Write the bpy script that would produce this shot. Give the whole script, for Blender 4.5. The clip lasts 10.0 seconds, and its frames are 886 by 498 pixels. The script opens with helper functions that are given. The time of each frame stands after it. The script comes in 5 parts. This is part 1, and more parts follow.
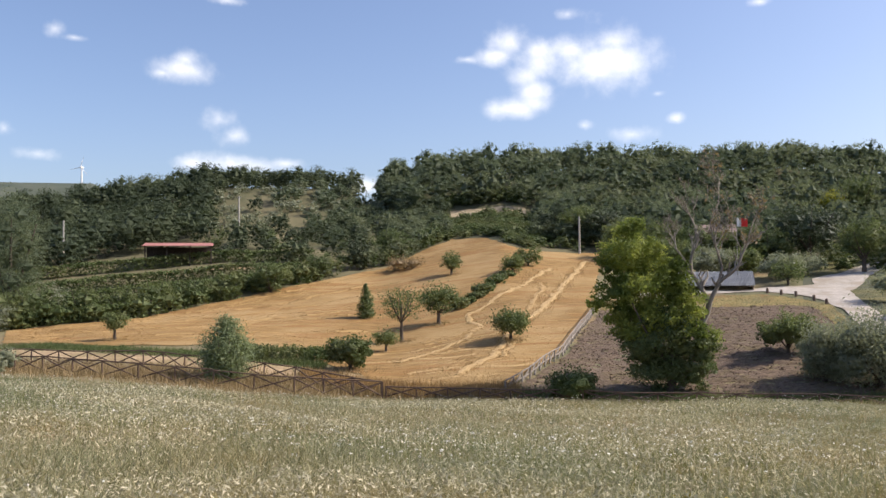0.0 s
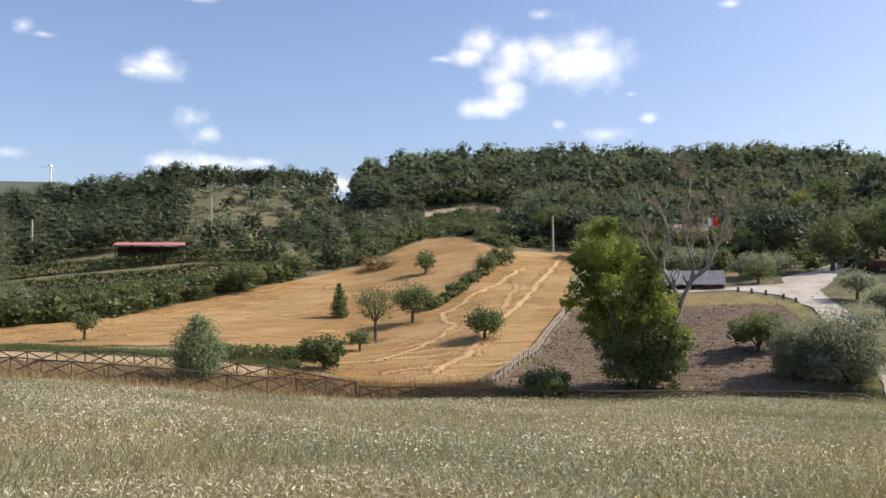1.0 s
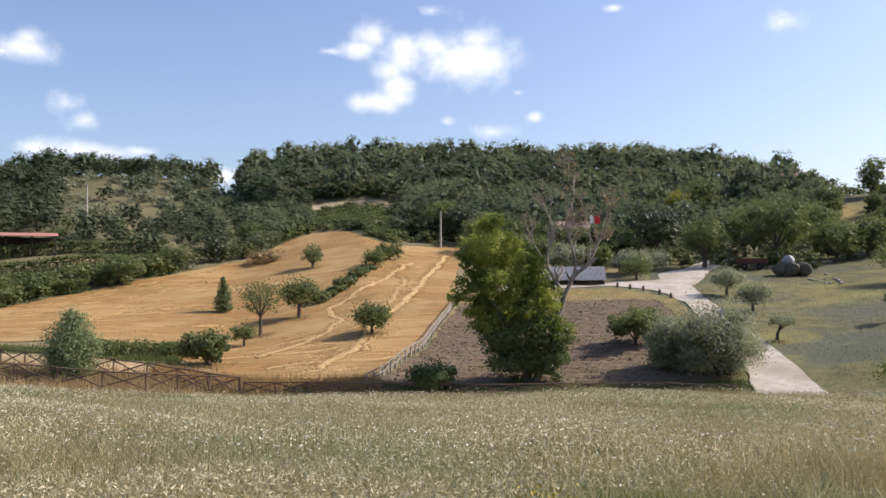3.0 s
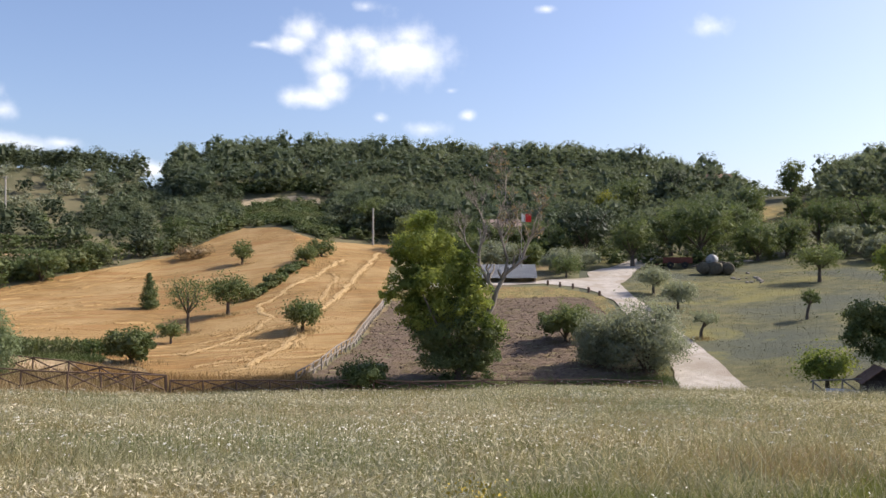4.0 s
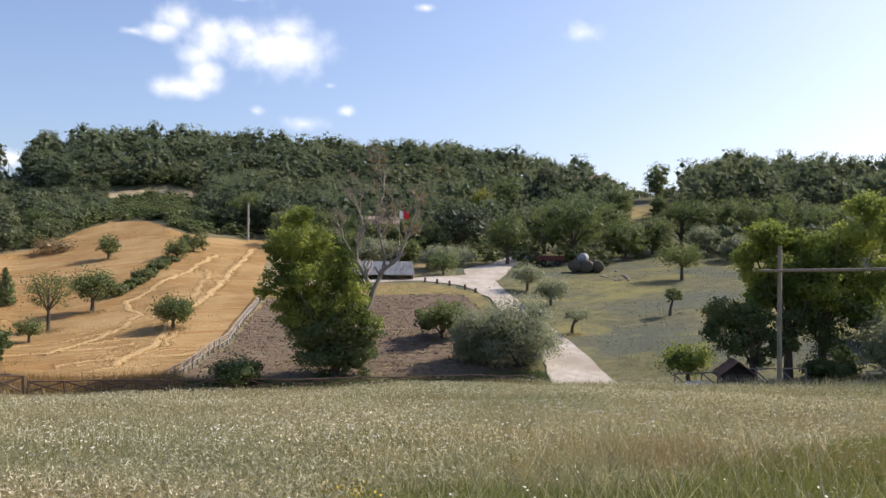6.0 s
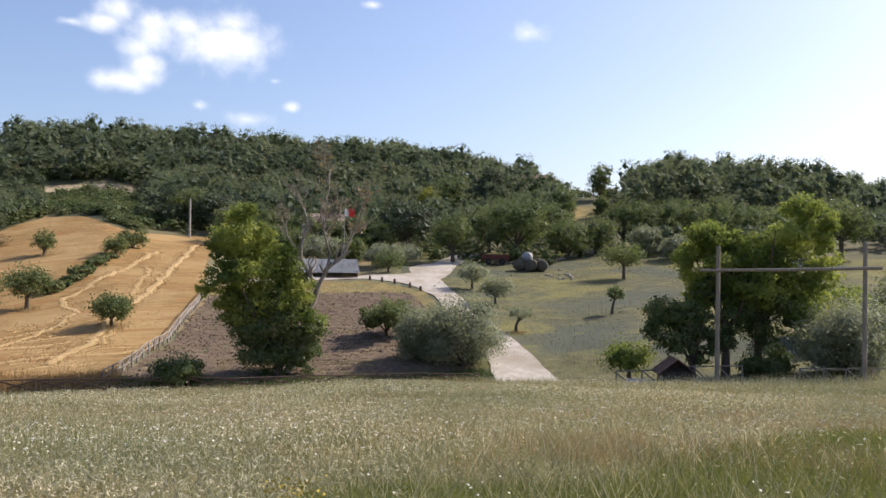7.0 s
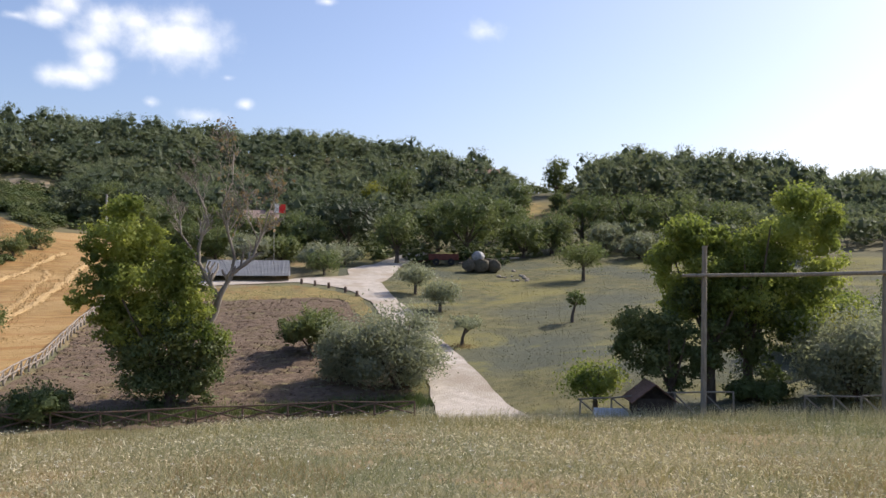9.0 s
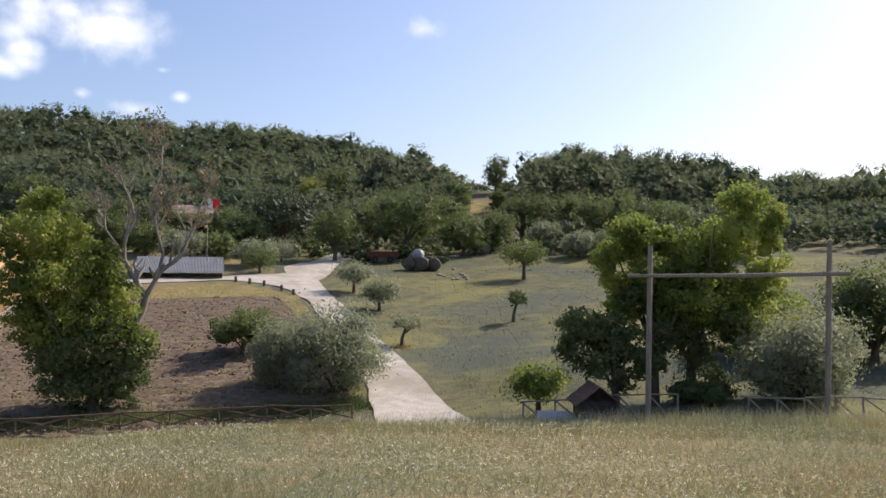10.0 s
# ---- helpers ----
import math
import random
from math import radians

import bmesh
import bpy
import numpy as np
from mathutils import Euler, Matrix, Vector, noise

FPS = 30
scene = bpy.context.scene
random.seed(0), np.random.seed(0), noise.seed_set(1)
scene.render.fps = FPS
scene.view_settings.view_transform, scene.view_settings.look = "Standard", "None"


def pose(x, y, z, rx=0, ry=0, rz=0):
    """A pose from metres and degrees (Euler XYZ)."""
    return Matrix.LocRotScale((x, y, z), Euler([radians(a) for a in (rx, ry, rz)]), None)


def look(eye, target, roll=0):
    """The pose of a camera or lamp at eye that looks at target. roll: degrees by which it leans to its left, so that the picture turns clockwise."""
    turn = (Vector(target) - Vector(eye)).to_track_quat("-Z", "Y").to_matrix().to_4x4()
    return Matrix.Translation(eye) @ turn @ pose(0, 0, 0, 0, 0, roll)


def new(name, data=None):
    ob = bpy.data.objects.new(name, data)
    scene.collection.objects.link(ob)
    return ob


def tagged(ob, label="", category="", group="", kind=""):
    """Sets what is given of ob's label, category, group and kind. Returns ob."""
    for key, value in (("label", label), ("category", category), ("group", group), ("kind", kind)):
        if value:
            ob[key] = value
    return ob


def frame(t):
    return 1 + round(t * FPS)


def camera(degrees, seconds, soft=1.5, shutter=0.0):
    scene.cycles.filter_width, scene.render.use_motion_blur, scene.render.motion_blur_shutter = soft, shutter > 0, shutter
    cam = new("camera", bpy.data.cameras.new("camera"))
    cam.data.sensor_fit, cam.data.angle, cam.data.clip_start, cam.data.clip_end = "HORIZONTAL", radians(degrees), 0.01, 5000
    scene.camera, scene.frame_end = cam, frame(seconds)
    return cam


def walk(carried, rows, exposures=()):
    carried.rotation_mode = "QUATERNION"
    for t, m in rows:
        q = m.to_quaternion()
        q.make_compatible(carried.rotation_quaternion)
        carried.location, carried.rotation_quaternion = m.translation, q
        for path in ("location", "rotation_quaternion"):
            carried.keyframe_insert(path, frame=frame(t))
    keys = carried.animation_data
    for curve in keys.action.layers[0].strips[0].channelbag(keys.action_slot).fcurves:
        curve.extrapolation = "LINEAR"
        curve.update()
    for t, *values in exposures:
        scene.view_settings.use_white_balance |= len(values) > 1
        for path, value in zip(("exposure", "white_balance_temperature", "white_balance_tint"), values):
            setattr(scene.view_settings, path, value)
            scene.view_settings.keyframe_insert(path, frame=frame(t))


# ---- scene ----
cam = camera(54.07, 10.0)
# seconds, x, y, z, yaw, pitch, roll
ROWS = [
    (0.0, 0.020, 0.030, 1.600, -0.000, 2.017, 0.519),
    (0.5, 0.020, 0.030, 1.600, -0.770, 1.998, 0.578),
    (1.0, 0.020, 0.030, 1.600, -1.713, 1.960, 0.582),
    (1.5, 0.020, 0.030, 1.600, -2.851, 1.860, 0.512),
    (2.0, 0.020, 0.030, 1.600, -4.310, 1.735, 0.351),
    (3.5, 0.020, 0.030, 1.600, -11.572, 1.450, 0.113),
    (4.0, 0.020, 0.030, 1.600, -13.580, 1.361, -0.076),
    (4.5, 0.020, 0.030, 1.600, -15.667, 1.314, -0.104),
    (5.0, 0.020, 0.030, 1.600, -18.041, 1.266, -0.297),
    (5.5, 0.020, 0.030, 1.600, -19.803, 1.223, -0.333),
    (7.0, 0.020, 0.030, 1.600, -25.258, 1.104, -0.724),
    (7.5, 0.257, 0.459, 1.612, -26.439, 1.041, -0.784),
    (8.0, 1.535, 2.219, 1.688, -27.114, 1.059, -0.670),
    (8.5, 2.989, 4.401, 1.780, -27.839, 1.112, -0.557),
    (9.0, 5.030, 7.421, 1.940, -28.144, 0.987, -0.411),
    (9.5, 5.670, 8.620, 2.000, -30.135, 0.897, -0.487),
    (10.0, 5.600, 8.632, 2.000, -32.196, 0.852, -0.718),
]
walk(cam, [(t, pose(x, y, z, 90 + pitch, roll, yaw)) for t, x, y, z, yaw, pitch, roll in ROWS], exposures=[(0.0, 0.32, 6650, 12), (3.5, 0.36, 6650, 12), (7.0, 0.34, 6650, 12), (10.0, 0.28, 6650, 12)])

# ---- light ----
SUN_AZ, SUN_EL = 86.0, 41.0


def heading(az, el=0.0):
    a, e = radians(az), radians(el)
    return Vector((math.sin(a) * math.cos(e), math.cos(a) * math.cos(e), math.sin(e)))


sun = new("sun", bpy.data.lights.new("sun", "SUN"))
sun.data.energy, sun.data.angle, sun.data.color = 4.4, radians(0.6), (1.0, 0.93, 0.82)
sun.matrix_world = look(heading(SUN_AZ, SUN_EL) * 60, (0, 0, 0))

# clouds: azimuth, elevation, half width, half height (degrees)
CLOUDS = [(10.4, 14.0, 3.07, 1.76, 0), (12.1, 13.7, 1.71, 1.46, 0), (8.6, 14.7, 1.9, 1.03, 0.05), (11.3, 15.1, 1.62, 0.81, 0.05), (6.5, 14.6, 1.55, 0.89, 0.1), (4.5, 15.3, 1.48, 1.12, 0.05),
          (3.7, 14.5, 1.56, 0.6, 0.1), (1.7, 14.3, 1.12, 0.34, 0.3), (5.6, 13.2, 1.18, 1.19, 0.1), (6.1, 12.1, 1.3, 0.95, 0), (6.6, 14.0, 1.7, 1.1, 0), (4.6, 11.1, 1.93, 0.71, 0), (6.1, 11.5, 1.11, 0.67, 0.05),
          (14.1, 11.7, 0.63, 0.33, 0.6), (8.4, 16.9, 1.28, 0.59, 0.55), (-16.8, 13.3, 1.91, 0.86, 0.1), (-16.5, 13.9, 1.1, 0.64, 0.1), (-17.9, 13.0, 0.95, 0.39, 0.25), (-14.5, 10.3, 1.5, 1.05, 0.55),
          (-13.6, 9.3, 1.5, 1.0, 0.62), (-13.3, 7.5, 4.06, 0.65, 0.15), (-16.1, 7.5, 1.45, 0.61, 0.15), (-10.3, 7.6, 1.52, 0.44, 0.25), (-24.2, 15.1, 0.9, 0.7, 0.5), (-23.1, 14.7, 0.88, 0.27, 0.5),
          (-25.0, 7.7, 2.0, 0.6, 0.55), (-26.9, 9.1, 0.8, 0.8, 0.6), (-4.8, 6.2, 1.56, 0.56, 0.1), (9.4, 9.9, 0.69, 0.48, 0.3), (12.5, 9.2, 1.8, 0.75, 0.45), (15.2, 10.1, 0.59, 0.43, 0.35),
          (20.4, 16.7, 0.72, 0.32, 0.5), (-14.0, 17.6, 1.47, 0.33, 0.4), (30.9, 15.1, 2.6, 1.0, 0.68)]


def make_world():
    w = bpy.data.worlds.new("sky")
    scene.world, w.use_nodes = w, True
    nt = w.node_tree
    nt.nodes.clear()
    nd, ln = nt.nodes.new, nt.links.new
    out, bg, sky = nd("ShaderNodeOutputWorld"), nd("ShaderNodeBackground"), nd("ShaderNodeTexSky")
    sky.sky_type, sky.sun_disc = "NISHITA", False
    sky.sun_elevation, sky.sun_rotation = radians(SUN_EL), radians(SUN_AZ)
    sky.altitude, sky.air_density, sky.dust_density, sky.ozone_density = 500, 1.0, 2.8, 4.0
    tc = nd("ShaderNodeTexCoord")
    n1 = nd("ShaderNodeTexNoise")
    n1.inputs["Scale"].default_value, n1.inputs["Detail"].default_value, n1.inputs["Roughness"].default_value = 30, 5, 0.55
    ln(tc.outputs["Generated"], n1.inputs["Vector"])
    last = None
    for az, el, a, b, thin in CLOUDS:
        c = heading(az, el)
        sub, mul, ln_ = nd("ShaderNodeVectorMath"), nd("ShaderNodeVectorMath"), nd("ShaderNodeVectorMath")
        sub.operation, mul.operation, ln_.operation = "SUBTRACT", "MULTIPLY", "LENGTH"
        sub.inputs[1].default_value = c
        sa, sb = 1 / math.sin(radians(a)), 1 / math.sin(radians(b))
        mul.inputs[1].default_value = (sa, sa, sb)
        ln(tc.outputs["Generated"], sub.inputs[0]), ln(sub.outputs[0], mul.inputs[0]), ln(mul.outputs[0], ln_.inputs[0])
        off = nd("ShaderNodeMath")
        off.operation = "ADD"
        off.inputs[1].default_value = thin
        ln(ln_.outputs["Value"], off.inputs[0])
        if last is None:
            last = off.outputs[0]
        else:
            mn = nd("ShaderNodeMath")
            mn.operation = "SMOOTH_MIN"
            mn.inputs[2].default_value = 0.35
            ln(last, mn.inputs[0]), ln(off.outputs[0], mn.inputs[1])
            last = mn.outputs[0]
    add = nd("ShaderNodeMath")
    add.operation = "MULTIPLY_ADD"
    add.inputs[1].default_value, add.inputs[2].default_value = 1.9, -0.95
    ln(n1.outputs["Fac"], add.inputs[0])
    tot = nd("ShaderNodeMath")
    tot.operation = "ADD"
    ln(last, tot.inputs[0]), ln(add.outputs[0], tot.inputs[1])
    ramp = nd("ShaderNodeMapRange")
    ramp.interpolation_type = "SMOOTHSTEP"
    ramp.inputs["From Min"].default_value, ramp.inputs["From Max"].default_value = 1.42, -0.35
    ramp.inputs["To Min"].default_value, ramp.inputs["To Max"].default_value = 0.0, 0.95
    ln(tot.outputs[0], ramp.inputs["Value"])
    hue = nd("ShaderNodeMix")
    hue.data_type, hue.blend_type = "RGBA", "MULTIPLY"
    hue.inputs[0].default_value, hue.inputs[7].default_value = 1.0, (1.06, 0.985, 1.0, 1)
    mix = nd("ShaderNodeMix")
    mix.data_type = "RGBA"
    mix.inputs[7].default_value = (7.0, 7.1, 7.3, 1)
    ln(ramp.outputs[0], mix.inputs[0]), ln(sky.outputs[0], hue.inputs[6]), ln(hue.outputs[2], mix.inputs[6]), ln(mix.outputs[2], bg.inputs["Color"])
    bg.inputs["Strength"].default_value = 0.15
    ln(bg.outputs[0], out.inputs[0])


make_world()


# ---- materials ----
def shade(name, c1, c2, scale=1.0, rough=0.9, c3=None, scale2=0.1, bump=0.3, stretch=(1, 1, 1), turn=0.0, leaf=0.0, metal=0.0, island=0.0, spec=0.3, bump_scale=None, detail=6.0, obj=False, c4=None, scale4=0.4):
    m = bpy.data.materials.new(name)
    m.use_nodes = True
    nt = m.node_tree
    nd, ln = nt.nodes.new, nt.links.new
    b, out = nt.nodes["Principled BSDF"], nt.nodes["Material Output"]
    tc, mp = nd("ShaderNodeTexCoord"), nd("ShaderNodeMapping")
    mp.inputs["Scale"].default_value, mp.inputs["Rotation"].default_value = stretch, (0, 0, radians(turn))
    geo = nd("ShaderNodeNewGeometry")
    ln(tc.outputs["Object"] if obj else geo.outputs["Position"], mp.inputs["Vector"])
    n = nd("ShaderNodeTexNoise")
    n.inputs["Scale"].default_value, n.inputs["Detail"].default_value, n.inputs["Roughness"].default_value = scale, detail, 0.62
    ln(mp.outputs[0], n.inputs["Vector"])
    fac = n.outputs["Fac"]
    rr = nd("ShaderNodeMapRange")
    rr.inputs["From Min"].default_value, rr.inputs["From Max"].default_value = 0.32, 0.68
    ln(fac, rr.inputs["Value"])
    fac = rr.outputs[0]
    if island:
        im = nd("ShaderNodeMix")
        im.inputs[0].default_value = island
        ln(fac, im.inputs[2]), ln(geo.outputs["Random Per Island"], im.inputs[3])
        fac = im.outputs[0]
    mx = nd("ShaderNodeMix")
    mx.data_type = "RGBA"
    mx.inputs[6].default_value, mx.inputs[7].default_value = (*c1, 1), (*c2, 1)
    ln(fac, mx.inputs[0])
    col = mx.outputs[2]
    if c3:
        n2, r2, m2 = nd("ShaderNodeTexNoise"), nd("ShaderNodeMapRange"), nd("ShaderNodeMix")
        n2.inputs["Scale"].default_value, n2.inputs["Detail"].default_value = scale2, 4
        r2.inputs["From Min"].default_value, r2.inputs["From Max"].default_value = 0.45, 0.62
        r2.inputs["To Max"].default_value = 0.85
        m2.data_type = "RGBA"
        m2.inputs[7].default_value = (*c3, 1)
        ln(geo.outputs["Position"], n2.inputs["Vector"]), ln(n2.outputs["Fac"], r2.inputs["Value"])
        ln(r2.outputs[0], m2.inputs[0]), ln(col, m2.inputs[6])
        col = m2.outputs[2]
    if c4:
        n4, r4, m4 = nd("ShaderNodeTexNoise"), nd("ShaderNodeMapRange"), nd("ShaderNodeMix")
        n4.inputs["Scale"].default_value, n4.inputs["Detail"].default_value, n4.inputs["Roughness"].default_value = scale4, 6, 0.65
        n4.inputs["Distortion"].default_value = 0.6
        r4.inputs["From Min"].default_value, r4.inputs["From Max"].default_value = 0.5, 0.62
        r4.inputs["To Max"].default_value = 0.8
        m4.data_type = "RGBA"
        m4.inputs[7].default_value = (*c4, 1)
        ln(mp.outputs[0], n4.inputs["Vector"]), ln(n4.outputs["Fac"], r4.inputs["Value"])
        ln(r4.outputs[0], m4.inputs[0]), ln(col, m4.inputs[6])
        col = m4.outputs[2]
    ln(col, b.inputs["Base Color"])
    b.inputs["Roughness"].default_value, b.inputs["Metallic"].default_value = rough, metal
    b.inputs["Specular IOR Level"].default_value = spec
    if bump:
        bp, nb = nd("ShaderNodeBump"), nd("ShaderNodeTexNoise")
        nb.inputs["Scale"].default_value, nb.inputs["Detail"].default_value = bump_scale or scale * 3, 5
        ln(mp.outputs[0], nb.inputs["Vector"])
        bp.inputs["Strength"].default_value, bp.inputs["Distance"].default_value = bump, 0.08
        ln(nb.outputs["Fac"], bp.inputs["Height"]), ln(bp.outputs[0], b.inputs["Normal"])
    if leaf:
        tr, ms = nd("ShaderNodeBsdfTranslucent"), nd("ShaderNodeMixShader")
        ms.inputs[0].default_value = leaf
        br = nd("ShaderNodeMix")
        br.data_type, br.blend_type = "RGBA", "MULTIPLY"
        br.inputs[0].default_value = 1.0
        br.inputs[7].default_value = (1.36, 1.36, 1.0, 1)
        ln(col, br.inputs[6]), ln(br.outputs[2], tr.inputs["Color"])
        ln(b.outputs[0], ms.inputs[1]), ln(tr.outputs[0], ms.inputs[2]), ln(ms.outputs[0], out.inputs["Surface"])
    return m


def leafy(name, c1, c2, c3=None, t=0.3, scale2=0.25):
    return shade(name, c1, c2, 0.35, 0.6, c3, scale2, 0, leaf=t, island=0.38, spec=0.3)


M_GROUND = shade("meadow_ground", (0.15, 0.128, 0.065), (0.30, 0.245, 0.135), 2.5, 1.0, (0.14, 0.145, 0.075), 0.09, 0.8, bump_scale=8, detail=9, c4=(0.27, 0.19, 0.10), scale4=0.22)
M_DIST = shade("distant_wood", (0.06, 0.078, 0.055), (0.11, 0.12, 0.085), 0.02, 1.0, None, 0.01, 0)
M_FAR = shade("hillside_ground", (0.070, 0.076, 0.040), (0.135, 0.122, 0.064), 0.3, 1.0, (0.18, 0.155, 0.085), 0.06, 0.5, bump_scale=3)
M_MEADOW2 = shade("orchard_grass", (0.070, 0.076, 0.036), (0.18, 0.16, 0.075), 0.9, 1.0, (0.080, 0.090, 0.066), 0.09, 0.9, bump_scale=7, stretch=(0.8, 1.25, 1), turn=-50, detail=10, c4=(0.20, 0.18, 0.06), scale4=0.12)
M_STUBBLE = shade("wheat_stubble", (0.16, 0.090, 0.030), (0.45, 0.285, 0.11), 1.9, 0.95, (0.43, 0.29, 0.13), 0.13, 1.0, stretch=(0.28, 2.6, 1), turn=-20, bump_scale=6, detail=11, c4=(0.30, 0.155, 0.052), scale4=0.24)
M_STRAW = shade("straw", (0.36, 0.235, 0.10), (0.54, 0.375, 0.178), 3.0, 0.9, bump=0.4, island=0.6)
M_STRAWD = shade("flat_straw", (0.31, 0.185, 0.066), (0.49, 0.325, 0.14), 1.5, 0.9, bump=0.6, island=0.5)
M_SOIL = shade("tilled_soil", (0.060, 0.042, 0.030), (0.235, 0.168, 0.118), 3.4, 1.0, (0.165, 0.12, 0.084), 0.2, 1.0, stretch=(0.8, 1.6, 1), turn=-12, bump_scale=8, detail=11, c4=(0.14, 0.108, 0.055), scale4=0.6)
M_CLOD = shade("soil_clod", (0.15, 0.105, 0.07), (0.26, 0.19, 0.135), 2.0, 1.0, bump=0.3, island=0.7)
M_ROAD = shade("gravel_road", (0.38, 0.335, 0.285), (0.54, 0.49, 0.43), 1.6, 0.95, (0.35, 0.295, 0.23), 0.3, 0.6, bump_scale=12, detail=9)
M_DIRT = shade("dirt_track", (0.30, 0.21, 0.115), (0.46, 0.34, 0.20), 1.0, 1.0, (0.25, 0.19, 0.09), 0.3, 0.5)
M_PATH = shade("dry_path", (0.38, 0.30, 0.19), (0.50, 0.41, 0.28), 0.8, 1.0, (0.30, 0.23, 0.13), 0.3, 0.4)
M_VERGE = shade("dry_verge", (0.19, 0.15, 0.05), (0.33, 0.25, 0.10), 1.2, 1.0, (0.13, 0.125, 0.06), 0.25, 0.7, c4=(0.25, 0.15, 0.06), scale4=0.5)
M_BARK = shade("bark", (0.075, 0.058, 0.043), (0.15, 0.12, 0.095), 4, 0.95, bump=0.8, stretch=(1, 1, 0.3))
M_DEAD = shade("bleached_wood", (0.15, 0.125, 0.10), (0.40, 0.35, 0.29), 1.2, 0.9, bump=0.6, stretch=(1, 1, 0.3))
M_WOODF = shade("fence_wood", (0.105, 0.07, 0.05), (0.20, 0.135, 0.10), 5, 0.85, bump=0.4, obj=True)
M_WOODG = shade("grey_wood", (0.20, 0.17, 0.14), (0.38, 0.335, 0.285), 5, 0.85, bump=0.4, obj=True)
M_POST = shade("weathered_pole", (0.20, 0.172, 0.135), (0.33, 0.29, 0.235), 3, 0.85, bump=0.4, stretch=(4, 4, 0.6))
M_CONC = shade("concrete_pole", (0.38, 0.35, 0.31), (0.48, 0.45, 0.40), 2, 0.9, bump=0.2)
M_OAK = leafy("oak_leaves", (0.078, 0.108, 0.045), (0.145, 0.180, 0.071), (0.178, 0.205, 0.082), 0.4)
# green set paler and bluer, so the distance haze sits in the colour
M_WOOD = shade("hazy_forest_leaves", (0.092, 0.122, 0.078), (0.152, 0.182, 0.116), 0.22, 0.7, (0.182, 0.206, 0.126), 0.09, 0, leaf=0.48, island=0.25, spec=0.2)
# darker copy of the forest leaves: the left hill's shade is in the colour
M_WOOD_SHADE = shade("shaded_forest_leaves", (0.047, 0.064, 0.039), (0.090, 0.113, 0.064), 0.22, 0.7, (0.118, 0.14, 0.076), 0.09, 0, leaf=0.38, island=0.25, spec=0.2)
M_WILLOW = leafy("willow_leaves", (0.13, 0.165, 0.085), (0.25, 0.295, 0.155), None, 0.42)
M_BRIGHT = leafy("poplar_leaves", (0.090, 0.128, 0.034), (0.225, 0.272, 0.07), (0.38, 0.41, 0.11), 0.52, 0.4)
M_OLIVE = leafy("olive_leaves", (0.19, 0.21, 0.15), (0.34, 0.36, 0.265), (0.24, 0.255, 0.17), 0.42, 0.6)
M_VINE = leafy("vine_leaves", (0.056, 0.083, 0.028), (0.135, 0.172, 0.062), (0.158, 0.172, 0.07), 0.32)
M_YEL = leafy("yellow_leaves", (0.20, 0.21, 0.03), (0.34, 0.33, 0.05), None, 0.4)
M_DARK = leafy("cypress_leaves", (0.040, 0.056, 0.030), (0.070, 0.092, 0.046), None, 0.2)
M_IVY_SHADE = leafy("ivy_and_shade_leaves", (0.062, 0.092, 0.034), (0.125, 0.162, 0.062), (0.165, 0.19, 0.078), 0.32, 0.6)
M_BROWN = leafy("dry_bush", (0.23, 0.165, 0.085), (0.37, 0.275, 0.15), None, 0.25)
M_GRASS = shade("dry_grass_blades", (0.095, 0.108, 0.045), (0.46, 0.415, 0.255), 0.7, 0.8, (0.165, 0.197, 0.115), 0.10, 0, leaf=0.3, island=0.85, c4=(0.31, 0.24, 0.12), scale4=0.2)
M_TUFT = shade("orchard_tufts", (0.060, 0.068, 0.032), (0.20, 0.175, 0.082), 0.9, 0.9, (0.078, 0.088, 0.066), 0.09, 0, leaf=0.25, island=0.5, stretch=(0.8, 1.25, 1), turn=-50, c4=(0.21, 0.185, 0.062), scale4=0.12)
M_SEED = shade("seed_heads", (0.22, 0.19, 0.10), (0.76, 0.69, 0.52), 0.7, 0.85, (0.32, 0.32, 0.22), 0.12, 0, leaf=0.25, island=0.9)
M_GREEN = shade("fresh_grass_blades", (0.095, 0.118, 0.028), (0.225, 0.24, 0.075), 0.5, 0.8, None, 0.2, 0, leaf=0.3, island=0.7)
M_WHITE = shade("white_petals", (0.66, 0.64, 0.54), (0.80, 0.78, 0.68), 4, 0.8, bump=0, island=0.5)
M_YGRASS = shade("yellow_dry_grass", (0.36, 0.27, 0.04), (0.50, 0.38, 0.06), 4, 0.8, bump=0, island=0.5)
M_ROOFRED = shade("red_roof_sheet", (0.36, 0.13, 0.11), (0.50, 0.24, 0.20), 2, 0.6, bump=0.1)
M_ROOFBR = shade("brown_roof_tiles", (0.16, 0.09, 0.066), (0.25, 0.145, 0.105), 6, 0.8, bump=0.4)
M_SHEET = shade("grey_roof_sheet", (0.27, 0.285, 0.315), (0.36, 0.375, 0.40), 0.8, 0.6, bump=0.1, spec=0.3)
M_WALL = shade("rough_plaster", (0.42, 0.35, 0.28), (0.54, 0.46, 0.38), 2, 0.95, bump=0.3)
M_TERRA = shade("roof_tiles", (0.24, 0.17, 0.14), (0.34, 0.25, 0.21), 3, 0.9, bump=0.5)
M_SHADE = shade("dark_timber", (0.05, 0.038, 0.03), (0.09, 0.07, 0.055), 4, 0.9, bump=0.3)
M_HAY = shade("grey_hay", (0.095, 0.082, 0.06), (0.17, 0.15, 0.11), 5, 1.0, bump=0.9)
M_FILM = shade("pale_bale_film", (0.22, 0.225, 0.23), (0.42, 0.425, 0.43), 3, 0.6, bump=0.6)
